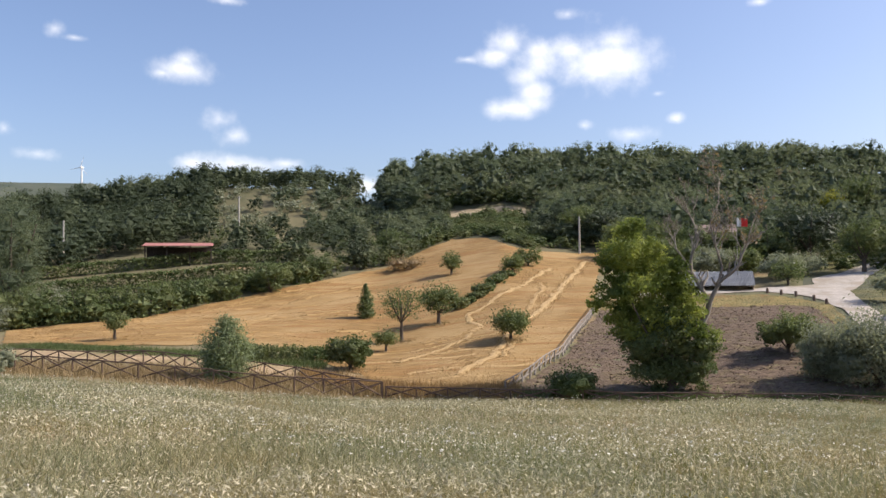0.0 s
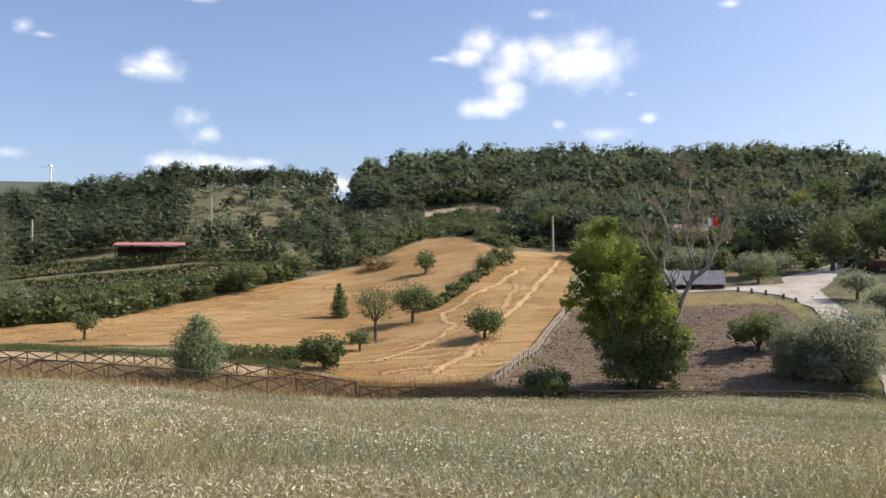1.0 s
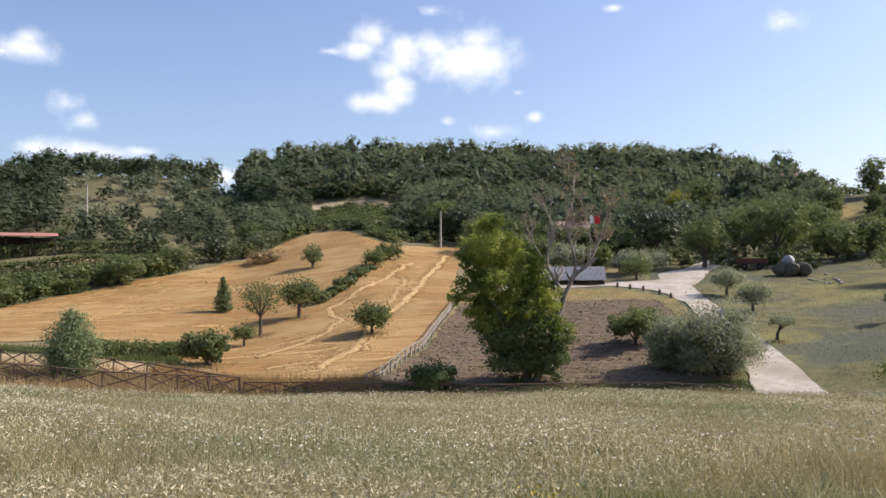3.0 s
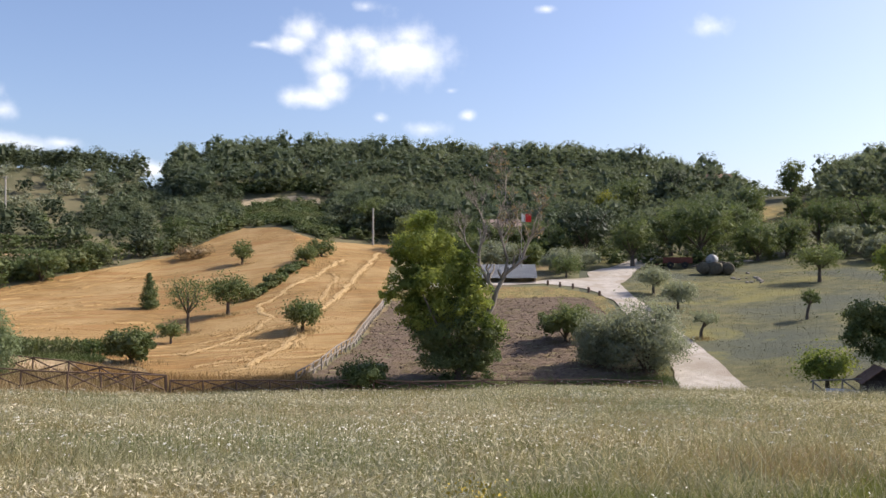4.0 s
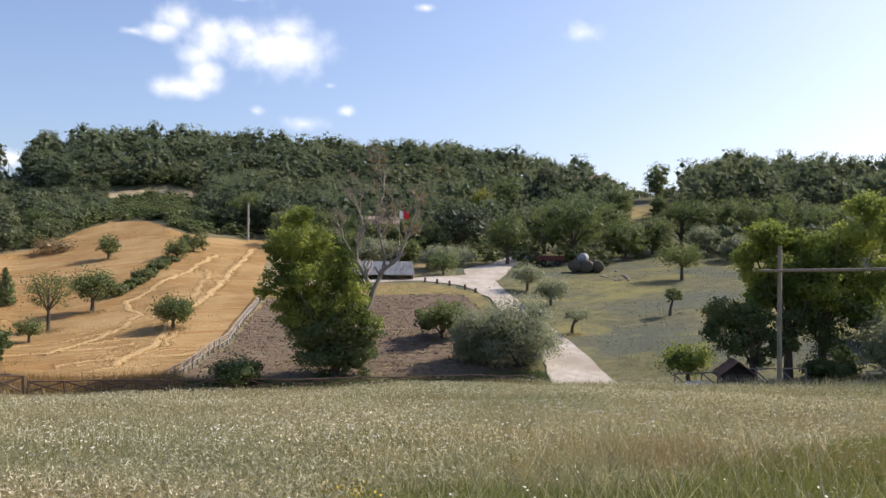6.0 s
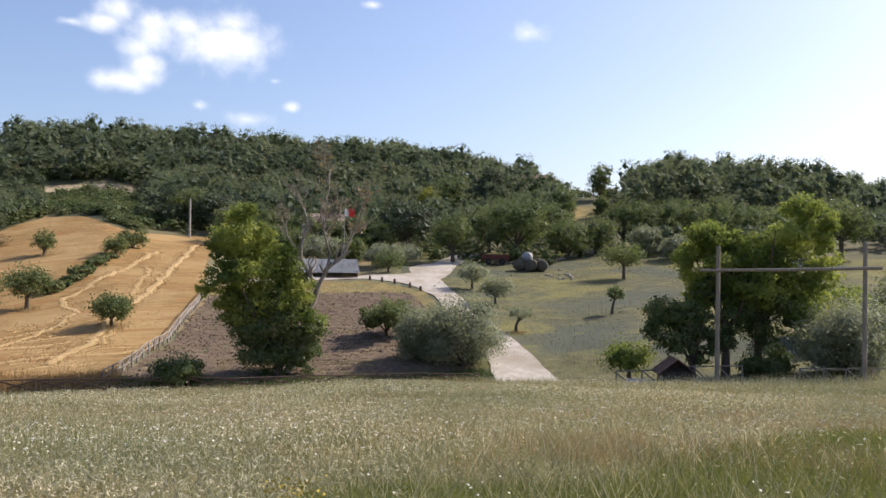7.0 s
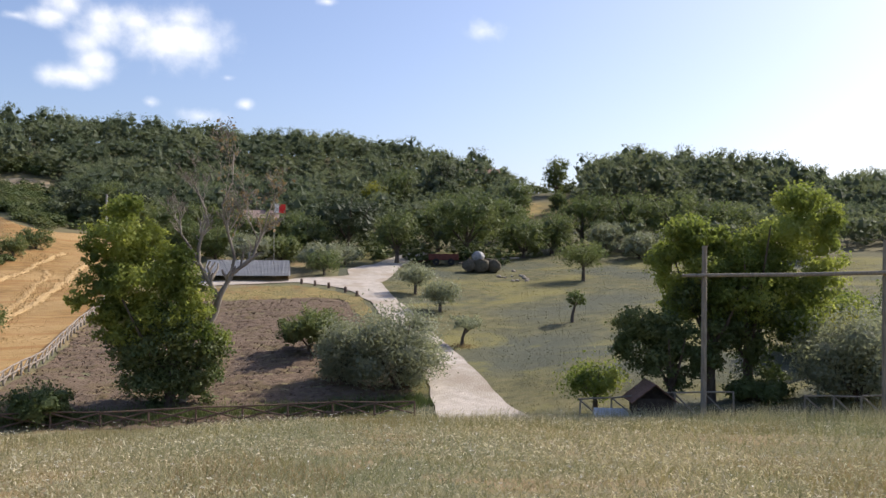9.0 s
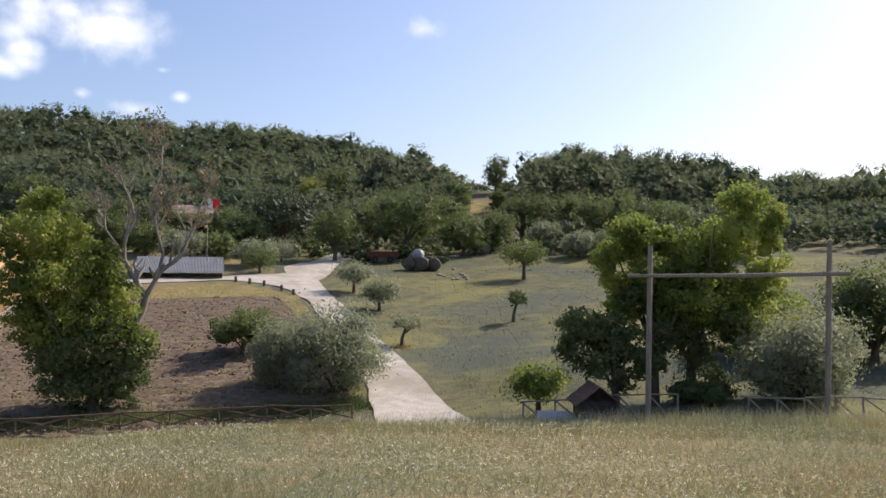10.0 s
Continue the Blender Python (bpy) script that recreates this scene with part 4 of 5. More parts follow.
tree("dark_shrub", *polar(21.6, 61), 3.0, 3.9, M_OAK, 3200, 0.15, "dark green round shrub on the soil plot's edge", "shrub", 2, 0.12, core=0.6, clump=0.36, sub=6)
tree("olive_bush", *polar(23.6, 55.5), 3.7, 2.9, M_OLIVE, 7140, 0.10, "grey-green olive bush beside the gravel road", "bush", 3, 0.02, clump=0.34, core=0.55, long=2.6)
tree("olive_bush", *polar(26.7, 54.5), 5.0, 4.6, M_OLIVE, 10200, 0.10, "large grey-green olive bush beside the gravel road", "bush", 4, 0.02, clump=0.34, core=0.55, long=2.6)
tree("willow_bush", -13.1, 52.6, 3.9, 2.9, M_WILLOW, 6460, 0.10, "pale green willow bush at the fence", "bush", 5, 0.03, clump=0.34, long=2.4, blobs=[(0, 0, 0.7, 1.15, 1.15, 0.75), (0.1, 0, 1.5, 1.3, 1.3, 0.9), (-0.15, 0, 2.3, 1.1, 1.1, 0.85), (0.1, 0, 3.0, 0.75, 0.75, 0.7), (-0.05, 0, 3.5, 0.4, 0.4, 0.45), (0.7, 0.2, 2.0, 0.6, 0.6, 0.7), (-0.8, -0.1, 1.3, 0.55, 0.6, 0.7)])
tree("field_shrub", *polar(-27.2, 58), 1.9, 2.4, M_OLIVE, 900, 0.12, "pale shrub beside the fence", "shrub", 6, 0.03)
tree("fruit_tree", -27.0, 71.6, 2.7, 1.9, M_OAK, 800, 0.15, "small tree at the edge of the wheat field", "tree", 7, 0.35, core=0.36, clump=0.4)
tree("fig_tree", -6.2, 58.4, 2.7, 2.9, M_VINE, 2200, 0.17, "low green fig tree beside the corn", "tree", 8, 0.12)
tree("fruit_tree", -4.4, 66.8, 1.9, 1.9, M_OAK, 700, 0.14, "small green fruit tree in the field", "tree", 9, 0.3, core=0.36, clump=0.4)
tree("half_bare_tree", -3.4, 71.0, 5.3, 3.4, M_OAK, 1300, 0.13, "half-bare tree with a pale forked trunk", "tree", 10, 0.35, 0.13, core=0, clump=0.34, limbs=8)
tree("fruit_tree", -0.4, 77.0, 3.9, 3.2, M_OAK, 2000, 0.16, "grey-green fruit tree in the wheat field", "tree", 11, 0.3, core=0.36, clump=0.4)
tree("conifer", -7.4, 83.6, 3.4, 1.7, M_OAK, 1800, 0.14, "dark narrow conifer in the wheat field", "tree", 12, 0.03,
     blobs=[(0, 0, 0.55, 0.8, 0.8, 0.5), (0, 0, 1.2, 0.75, 0.75, 0.6), (0.05, 0, 1.9, 0.55, 0.55, 0.6), (0, 0, 2.6, 0.36, 0.36, 0.5), (0, 0, 3.1, 0.18, 0.18, 0.35)])
tree("fruit_tree", 5.1, 65.8, 2.7, 2.9, M_VINE, 1900, 0.16, "round green fruit tree with dry grass at its foot", "tree", 13, 0.28, core=0.36, clump=0.4)
tree("fruit_tree", 10.0, 101.8, 2.5, 3.2, M_OAK, 1300, 0.2, "round dark tree at the end of a hedge", "tree", 14, 0.15, core=0.36, clump=0.4)
tree("fruit_tree", 7.8, 97.0, 2.2, 2.6, M_OAK, 1000, 0.2, "round dark tree at the end of a hedge", "tree", 15, 0.15, core=0.36, clump=0.4)
tree("fruit_tree", 1.0, 100.4, 3.0, 2.2, M_OAK, 900, 0.2, "small dark tree in the wheat field", "tree", 16, 0.2, core=0.36, clump=0.4)
for k, s in enumerate(np.linspace(0, 1, 9)):
    x, y = 1.6 + (7.2 - 1.6) * s, 82.5 + (95.0 - 82.5) * s
    tree("hedge_shrub", x + 0.3 * math.sin(7 * k), y, (1.4, 0.8, 1.0, 1.5, 0.9, 0.7, 1.1, 0.9, 0.7)[k], (2.2, 1.6, 2.0, 2.3, 1.8, 1.5, 2.1, 1.9, 1.6)[k], M_VINE, 460, 0.18, "low green hedge shrub in the wheat field", "shrub", 20 + k, 0.02, group="hedge in the field")
tree("fence_shrub", *polar(8.5, 51.4), 2.1, 3.1, M_VINE, 2300, 0.13, "leafy shrub behind the low fence", "shrub", 31, 0.03)
tree("dry_bush", -4.7, 109.0, 2.0, 4.4, M_BROWN, 1500, 0.16, "brown dry bush at the field's edge", "bush", 32, 0.02)
tree("tall_poplar", *polar(-26.5, 101), 14.4, 7.6, M_WOOD, 9000, 0.2, "tall grey-green tree at the vineyard's end", "tree", 131, 0.05)
tree("round_olive", *polar(-24.6, 97), 4.0, 4.8, M_OLIVE, 2600, 0.15, "round grey olive beside the vineyard", "tree", 132, 0.03)
tree("round_olive", *polar(-27.4, 92), 3.2, 4.0, M_OLIVE, 2200, 0.15, "round grey olive beside the vineyard", "tree", 133, 0.03)
tree("vineyard_tree", *polar(-11.2, 101), 4.2, 4.4, M_OAK, 2400, 0.18, "round green tree below the vineyard", "tree", 134, 0.05)
tree("vineyard_tree", *polar(-8.2, 107), 3.6, 3.6, M_OAK, 1900, 0.18, "round green tree below the vineyard", "tree", 135, 0.05)
tree("vineyard_tree", *polar(-5.6, 112), 4.4, 3.6, M_DARK, 1900, 0.18, "dark tree at the edge of the field", "tree", 136, 0.05)
tree("vineyard_tree", *polar(-3.4, 118), 5.2, 4.2, M_OAK, 2300, 0.2, "tall bushy tree at the field's corner", "tree", 137, 0.05)
for k, (az, r, h, w, m) in enumerate(((-27.6, 94, 4.4, 5.2, M_OAK), (-25.2, 94, 4.8, 5.0, M_OAK), (-22.6, 94.6, 4.2, 4.6, M_VINE), (-20.4, 95.6, 3.6, 4.2, M_OAK), (-18.4, 97, 3.9, 4.4, M_OAK),
                                     (-16.2, 98.8, 3.4, 3.8, M_VINE), (-13.6, 101, 3.6, 3.8, M_OAK), (-9.6, 105, 3.0, 3.4, M_VINE))):
    tree("edge_tree", *polar(az, r), h, w, m, int(90 * w * h), 0.17, "bushy green tree along the field's upper edge", "tree", 150 + k, 0.03, group="trees along the field edge")
# orchard meadow
tree("olive_tree", 37.2, 72.4, 2.9, 2.8, M_OLIVE, 1700, 0.13, "grey olive tree with forked stems in the meadow", "tree", 33, 0.3, long=2.2, limbs=7, core=0.36, clump=0.4)
tree("olive_tree", 35.4, 64.6, 2.6, 2.7, M_OLIVE, 1700, 0.13, "grey-green olive tree beside the road", "tree", 34, 0.25, long=2.2, core=0.36, clump=0.4)
tree("leaning_tree", 31.6, 54.6, 2.1, 2.1, M_OLIVE, 700, 0.12, "small bent olive tree in the meadow", "tree", 35, 0.5, lean=(0.45, 0), core=0.3)
tree("leaning_tree", 41.7, 56.8, 2.4, 1.5, M_OAK, 550, 0.13, "thin leaning tree with a crooked trunk", "tree", 36, 0.45, lean=(0.35, 0), core=0.3)
tree("orchard_tree", 55.5, 73.6, 4.1, 4.3, M_OAK, 2200, 0.18, "dark green orchard tree casting a shadow", "tree", 37, 0.35, core=0.36, clump=0.4)
tree("olive_tree", 34.3, 86.3, 2.7, 3.4, M_OAK, 1500, 0.16, "low rounded tree behind the road", "tree", 38, 0.2, core=0.36, clump=0.4)
tree("olive_tree", 38.6, 91.8, 2.6, 3.4, M_OLIVE, 1500, 0.15, "pale grey olive tree behind the road", "tree", 39, 0.15, core=0.36, clump=0.4)
tree("meadow_bush", *polar(37.4, 49.5), 2.7, 2.9, M_BRIGHT, 1700, 0.13, "light green small tree beside the hut", "tree", 40, 0.3, core=0.36, clump=0.4)
# the group behind the gate
RA = lobes([(1412, 376, 38, 32), (1388, 418, 50, 40), (1336, 466, 30, 28), (1432, 436, 32, 32), (1345, 505, 62, 52), (1402, 515, 44, 46), (1430, 480, 30, 30), (1362, 448, 38, 38), (1376, 490, 40, 36), (1440, 400, 24, 26)], 1340, 345, 0.0345, 9.9)
ra = tree("leafy_tree", *polar(45.2, 52), 9.8, 6, M_BRIGHT, 20000, 0.14, "tall leafy tree with sunlit yellow-green leaves behind the gate", "tree", 41, 0.2, 0.24, RA, az=45, core=0.34, clump=0.32, sub=15)
RB = lobes([(1252, 428, 52, 36), (1226, 462, 28, 36), (1288, 424, 26, 20), (1270, 478, 52, 46), (1240, 516, 30, 28), (1312, 448, 36, 36), (1316, 500, 42, 40)], 1285, 390, 0.0335, 8.6)
rb = tree("leafy_tree", *polar(43.3, 50.5), 8.6, 5, M_BRIGHT, 15000, 0.14, "leafy tree with an ivy-covered trunk", "tree", 42, 0.3, 0.22, RB, az=43, core=0.34, clump=0.32, sub=15)
# these lobes also darken the crowns' shaded lower half
ivy(ra, [(1350, 530, 46, 40), (1345, 580, 36, 36), (1372, 612, 18, 26), (1322, 500, 40, 40), (1388, 548, 34, 38), (1330, 555, 34, 34)], 1340, 345, 0.0345, 9.9, 141)
ivy(rb, [(1292, 540, 36, 38), (1270, 500, 36, 34), (1290, 590, 20, 34)], 1285, 390, 0.0335, 8.6, 142)
RC = lobes([(1186, 558, 36, 36), (1222, 596, 40, 30), (1242, 568, 36, 34), (1214, 560, 36, 34), (1268, 600, 26, 30), (1246, 625, 22, 18), (1172, 585, 20, 22)], 1235, 525, 0.0325, 4.6)
tree("ivy_tree", *polar(41.3, 49), 4.4, 3.6, M_IVY_SHADE, 6500, 0.15, "dark rounded tree overhanging the hut", "tree", 43, 0.25, 0.2, RC, az=41, core=0.5, clump=0.34, sub=16)
tree("undergrowth", *polar(45.6, 50.5), 1.3, 3.2, M_VINE, 1500, 0.13, "dark low shrub under the leafy trees", "shrub", 161, 0.02)
tree("olive_bush", *polar(50.3, 50.5), 4.5, 5.0, M_OLIVE, 13600, 0.10, "big silvery olive bush behind the gate", "bush", 44, 0.02, core=0.66, clump=0.32, long=2.4)
tree("broad_tree", *polar(54.4, 60), 6.0, 5.8, M_OAK, 5000, 0.18, "dark green broad tree beside the olive bush", "tree", 45, 0.1)
tree("yellowing_bush", *polar(49.6, 58), 0.3 - lz(*polar(49.6, 58)), 3.2, M_YEL, 2200, 0.17, "yellowing bush behind the olive bush", "bush", 46, 0.1)
tree("green_bush", *polar(49.2, 61), 1.3 - lz(*polar(49.2, 61)), 6.4, M_BRIGHT, 7600, 0.18, "bright green bushy tree behind the gate", "tree", 47, 0.08)
tree("oak_tree", *polar(49.9, 113), 7.8, 7.4, M_OAK, 3000, 0.28, "broad oak standing in the upper meadow", "tree", 48, 0.28)
# slope behind the meadow
for k, (az, r, h, w, mat) in enumerate(((25.9, 102.5, 6.6, 5.6, M_OAK), (30.1, 106.5, 9.0, 8.8, M_OAK), (28.3, 113, 7.0, 6.4, M_OAK), (22.9, 108, 8.0, 7.8, M_DARK), (40.0, 120, 7.8, 9.2, M_OAK),
                                        (37.0, 119, 7.6, 6.4, M_OAK), (24.2, 136, 6.5, 3.6, M_YEL), (25.6, 140, 8.6, 6.0, M_OAK), (28.3, 145, 9.4, 5.0, M_DARK), (33.1, 139, 7.6, 4.8, M_OAK),
                                        (35.5, 164, 8.0, 4.6, M_OAK), (35.6, 148, 4.3, 3.0, M_OAK), (33.5, 109, 5.5, 6.0, M_OAK), (35.2, 113, 5.8, 5.5, M_OAK), (32.2, 121, 7.0, 6.0, M_OAK),
                                        (42.6, 118, 8.0, 8.0, M_OAK), (38.4, 112, 4.5, 4.5, M_OLIVE), (40.3, 108, 3.4, 4.4, M_OLIVE), (42.0, 110, 3.6, 4.6, M_OLIVE), (45.3, 119, 6.8, 7.0, M_OAK),
                                        (20.6, 106, 5.2, 5.6, M_OAK), (19.0, 101, 3.6, 4.6, M_OAK), (17.2, 99, 4.0, 5.0, M_OLIVE), (15.2, 103, 4.4, 5.0, M_OAK), (13.4, 106, 4.6, 5.0, M_OAK), (21.2, 97, 3.0, 4.2, M_OLIVE), (11.8, 112, 5.6, 5.5, M_OAK), (16.2, 111, 5.2, 4.4, M_OAK), (17.9, 110, 4.7, 4.2, M_OAK), (19.4, 111, 5.0, 4.6, M_OAK), (14.2, 113, 5.6, 5.0, M_OAK), (10.4, 121, 6.4, 6.2, M_DARK), (8.9, 123, 6.2, 5.8, M_OAK), (7.5, 125, 5.6, 5.4, M_DARK))):
    lab = {"oak_leaves": "broad dark green oak on the slope", "cypress_leaves": "very dark dense tree on the slope", "yellow_leaves": "yellow-green sunlit tree at the wood's edge", "olive_leaves": "grey olive tree at the foot of the slope"}[mat.name]
    tree("slope_tree", *polar(az, r), h, w, mat, int(1500 + 40 * w * h), 0.23, lab, "tree", 60 + k, 0.2 if k < 6 else 0.1, core=0.66, clump=0.2)


# ---- woods ----
def inside(outline, gx, gy):
    e = np.array(outline)
    ins = np.zeros(len(gx), bool)
    for (x1, y1), (x2, y2) in zip(e, np.roll(e, -1, 0)):
        ins ^= ((y1 > gy) != (y2 > gy)) & (gx < (x2 - x1) * (gy - y1) / ((y2 - y1) or 1e-9) + x1)
    return ins


def woods():
    rng = np.random.default_rng(7)
    kinds = []
    for k in range(7):
        h, w = (5.6, 4.6) if k < 5 else (6.6, 5.0)
        kinds.append(crown(auto_blobs(h, w, rng, 0.08, 13), 900, 0.20, rng, 0.7, 0.15, tri=True, wild=0.7, shell=(0.78, 1.04)))
    low = [crown(auto_blobs(2.2, 2.6, rng, 0.0, 7), 280, 0.16, rng, 0.7, 0.19, tri=True, wild=0.75, shell=(0.75, 1.05)) for _ in range(4)]
    # dark_woodland is the same wood, coloured darker to stand for shade
    sets = {"woodland": (M_WOOD, []), "olive_grove": (M_OLIVE, []), "scrub": (M_VINE, []), "dark_woodland": (M_WOOD_SHADE, [])}

    def put(where, src, x, y, s, sz=1.0):
        v, f = src[rng.integers(len(src))]
        a = rng.uniform(0, 2 * math.pi)
        c, q = math.cos(a), math.sin(a)
        p = np.column_stack([(v[:, 0] * c - v[:, 1] * q) * s + x, (v[:, 0] * q + v[:, 1] * c) * s + y, v[:, 2] * s * sz + lz(x, y) - 0.2])
        sets[where][1].append((p, f))
    for gx in np.arange(-130, 190, 3.5):
        for gy in np.arange(60, 215, 3.5):
            x, y = gx + rng.uniform(-1.3, 1.3), gy + rng.uniform(-1.3, 1.3)
            r, a = math.hypot(x, y), math.degrees(math.atan2(x, y))
            if r > 185 or a < -31 or a > 64:
                continue
            u = rng.uniform()
            if a >= -3.2 and a < 33:
                start = np.interp(a, [-3.2, 0, 3, 5.6, 6.2, 9, 12, 20, 26, 33], [138, 148.8, 149, 148, 140, 119, 117, 116, 124, 134])
                if 19.5 < a and 104 < r < start and not (30 < a < 33 and r < 106) and not (24 < a < 28 and r < 108):
                    put("scrub" if u < 0.7 else "woodland", low if u < 0.7 else kinds, x, y, rng.uniform(0.8, 1.3) if u < 0.7 else rng.uniform(0.5, 0.8))
                    continue
                if r < start:
                    if r > 104 and r < 143.5 and not inside(FIELD, np.array([x - 1.2, x, x + 1.2]), np.array([y - 1.5, y - 2.0, y - 1.5])).any():
                        for _ in range(2):
                            put("scrub", low, x + rng.uniform(-1.8, 1.8), y + rng.uniform(-1.8, 1.2), rng.uniform(0.7, 0.95), 0.7)
                        put("scrub", low, x, y, rng.uniform(0.8, 1.25) if r < 125 else rng.uniform(0.75, 0.95), 0.9 if r < 125 else 0.62)
                    continue
                if r > 186 and rng.uniform() < 0.3:
                    continue
                if a > 28.5 and r > 150 and rng.uniform() < 0.25:
                    continue
                put("woodland", kinds, x, y, rng.uniform(0.7, 1.15), rng.uniform(0.9, 1.15))
            elif a < -3.2:
                if r < 114:
                    continue
                if a < -15:
                    if r > 124 or (a < -22 and r > 116):
                        put("dark_woodland", kinds, x, y, rng.uniform(0.75, 1.15))
                elif r > 166 and a < -5.6:
                    put("dark_woodland", kinds, x, y, rng.uniform(0.75, 1.05))
                elif r > 140 and a > -11:
                    if u < 0.68:
                        put("olive_grove", low, x, y, rng.uniform(0.9, 1.4))
                    elif u < 0.85 and r < 165:
                        put("woodland", kinds, x, y, rng.uniform(0.6, 0.8))
                elif u < (0.6 if r < 128 else 0.36):
                    put("dark_woodland", kinds, x, y, rng.uniform(0.5, 0.8))
                elif u < 0.9:
                    put("olive_grove" if r > 132 else "scrub", low, x, y, rng.uniform(0.7, 1.2))
            else:
                if a < 36.5:
                    if r > 165 or (r > 106 and u < 0.6 and not (33.5 < a and 132 < r < 165)):
                        put("scrub", low, x, y, rng.uniform(0.9, 1.3))
                    continue
                if r > 150 and a > 37.2:
                    put("woodland", kinds, x, y, rng.uniform(0.85, 1.25), rng.uniform(0.95, 1.2))
                elif r > 108 and a < 46.5 and u < 0.8:
                    put("woodland" if u < 0.3 else "olive_grove", kinds if u < 0.3 else low, x, y, rng.uniform(0.7, 1.05))
                elif r > 121 and u < 0.75:
                    put("woodland", kinds, x, y, rng.uniform(0.7, 1.0))
    for _ in range(34):
        x, y = polar(rng.uniform(-3.8, -2.7), rng.uniform(152, 184))
        put("woodland", kinds, x, y, rng.uniform(0.8, 1.1))
    for _ in range(70):
        x, y = polar(rng.uniform(-0.4, 5.6), rng.uniform(149.2, 153.5))
        put("scrub", low, x, y, rng.uniform(0.8, 1.2))
    # thicket on the bank between the field and the path
    for _ in range(620):
        a, r = rng.uniform(-3.6, 6.4), rng.uniform(108, 144.4)
        x, y = polar(a, r)
        if inside(FIELD, np.array([x, x - 1.0, x + 1.0]), np.array([y - 1.0, y - 0.6, y - 0.6])).any():
            continue
        put("scrub", low, x, y, rng.uniform(0.75, 1.1), 0.75)
    for _ in range(60):
        x, y = polar(rng.uniform(-3.6, 0.3), rng.uniform(128, 150))
        put("woodland", kinds, x, y, rng.uniform(0.45, 0.62))
    for _ in range(46):
        x, y = polar(rng.uniform(6.3, 10), rng.uniform(119, 147))
        put("woodland", kinds, x, y, rng.uniform(0.6, 0.85))
    for _ in range(70):
        x, y = polar(rng.uniform(-7.5, -3.4), rng.uniform(130, 164))
        put("woodland", kinds, x, y, rng.uniform(0.4, 0.58))
    # bushes below the vines and along the field
    for s in np.linspace(0, 1, 46):
        pts = ((-47, 83), (-40.5, 82), (-31, 87), (-24, 95.5), (-16, 103), (-7.5, 112), (-2, 123))
        q = s * (len(pts) - 1)
        i = min(int(q), len(pts) - 2)
        x = pts[i][0] + (pts[i + 1][0] - pts[i][0]) * (q - i) + rng.uniform(-1, 1)
        y = pts[i][1] + (pts[i + 1][1] - pts[i][1]) * (q - i) + rng.uniform(0.3, 2.6)
        put("scrub" if s < 0.7 or rng.uniform() < 0.5 else "woodland", low if s < 0.7 else kinds, x, y, rng.uniform(0.9, 1.5) if s < 0.7 else rng.uniform(0.45, 0.75))
    labels = {"woodland": "dense dark green oak woodland covering the hills", "dark_woodland": "dense oak woodland on the near hill, darkened for shade", "olive_grove": "grey-green olive trees on the dry slope", "scrub": "green bushes and scrub along the field edges"}
    for name, (mat, lst) in sets.items():
        v, f = join(lst)
        tagged(new(name, mesh_np(name, v, f, mat)), labels[name], name.replace("_", " "), kind="stuff")


woods()


def vineyard():
    rng = np.random.default_rng(12)
    for k in range(5):
        r0 = (93.5, 98.0, 102.5, 107.5, 114.6)[k]
        pts = []
        for az in np.arange(-29, -8.5 - 0.6 * (4 - k) * 1.2, 0.16):
            r = r0 + 0.35 * (az + 20) * 0.4 + rng.normal() * 0.18
            x, y = polar(az, r)
            if r < np.interp(az, [-29, -22, -14, -8], [88, 92, 98, 106]):
                continue
            z = lz(x, y)
            for _ in range(80):
                pts.append((x + rng.normal() * 0.3, y + rng.normal() * 0.22, z + (rng.uniform(0.1, 1.2) if rng.uniform() < 0.5 else rng.normal(1.3, 0.12))))
        if len(pts) < 50:
            continue
        c = np.array(pts)
        t = thing("vine_row", *c[0, :2], label="long green row of vines on a terrace", category="vines", group="vineyard rows")
        o = np.array(t.matrix_world.translation)
        v, f = leaves(c - o, 0.21, rng, 1.2, 0, np.tile([0.2, -0.3, 0.9], (len(c), 1)))
        part("foliage", mesh_np("foliage", v, f, M_VINE), M_VINE, t)


vineyard()


def corn():
    rng = np.random.default_rng(4)
    c = []
    for k in range(520):
        u, w = rng.uniform(), rng.uniform()
        x, y = -14.4 + 7.6 * u, 61.6 + 0.65 * round(4 * w) - 0.6 * u
        z = lz(x, y)
        for _ in range(5):
            c.append((x + rng.normal() * 0.07, y + rng.normal() * 0.07, z + rng.uniform(0.1, 0.8)))
    v, f = leaves(np.array(c), 0.10, rng, 4.0)
    tagged(new("corn", mesh_np("corn", v, f, M_VINE)), "small green plot of young corn plants", "corn", kind="stuff")


corn()


# ---- meadow grass, flowers, straw and clods ----
def blades(x, y, h, w, rng, lean=0.35):
    n = len(x)
    a, b = rng.uniform(0, 2 * np.pi, n), rng.uniform(0, 2 * np.pi, n)
    z = land(x, y) - 0.02
    base = np.column_stack([x, y, z])
    side = np.column_stack([np.cos(a), np.sin(a), np.zeros(n)]) * w[:, None]
    top = np.column_stack([np.cos(b) * lean * h * rng.uniform(0, 1, n), np.sin(b) * lean * h * rng.uniform(0, 1, n), h])
    v = np.stack([base - side * 0.6, base + side * 0.6, base + top], 1).reshape(-1, 3)
    return v, np.arange(3 * n).reshape(n, 3)


def sector(n, a0, a1, r0, r1, rng, power=1.35):
    a = np.radians(rng.uniform(a0, a1, n))
    r = r0 + (r1 - r0) * rng.uniform(0, 1, n) ** power
    return r * np.sin(a), r * np.cos(a), r


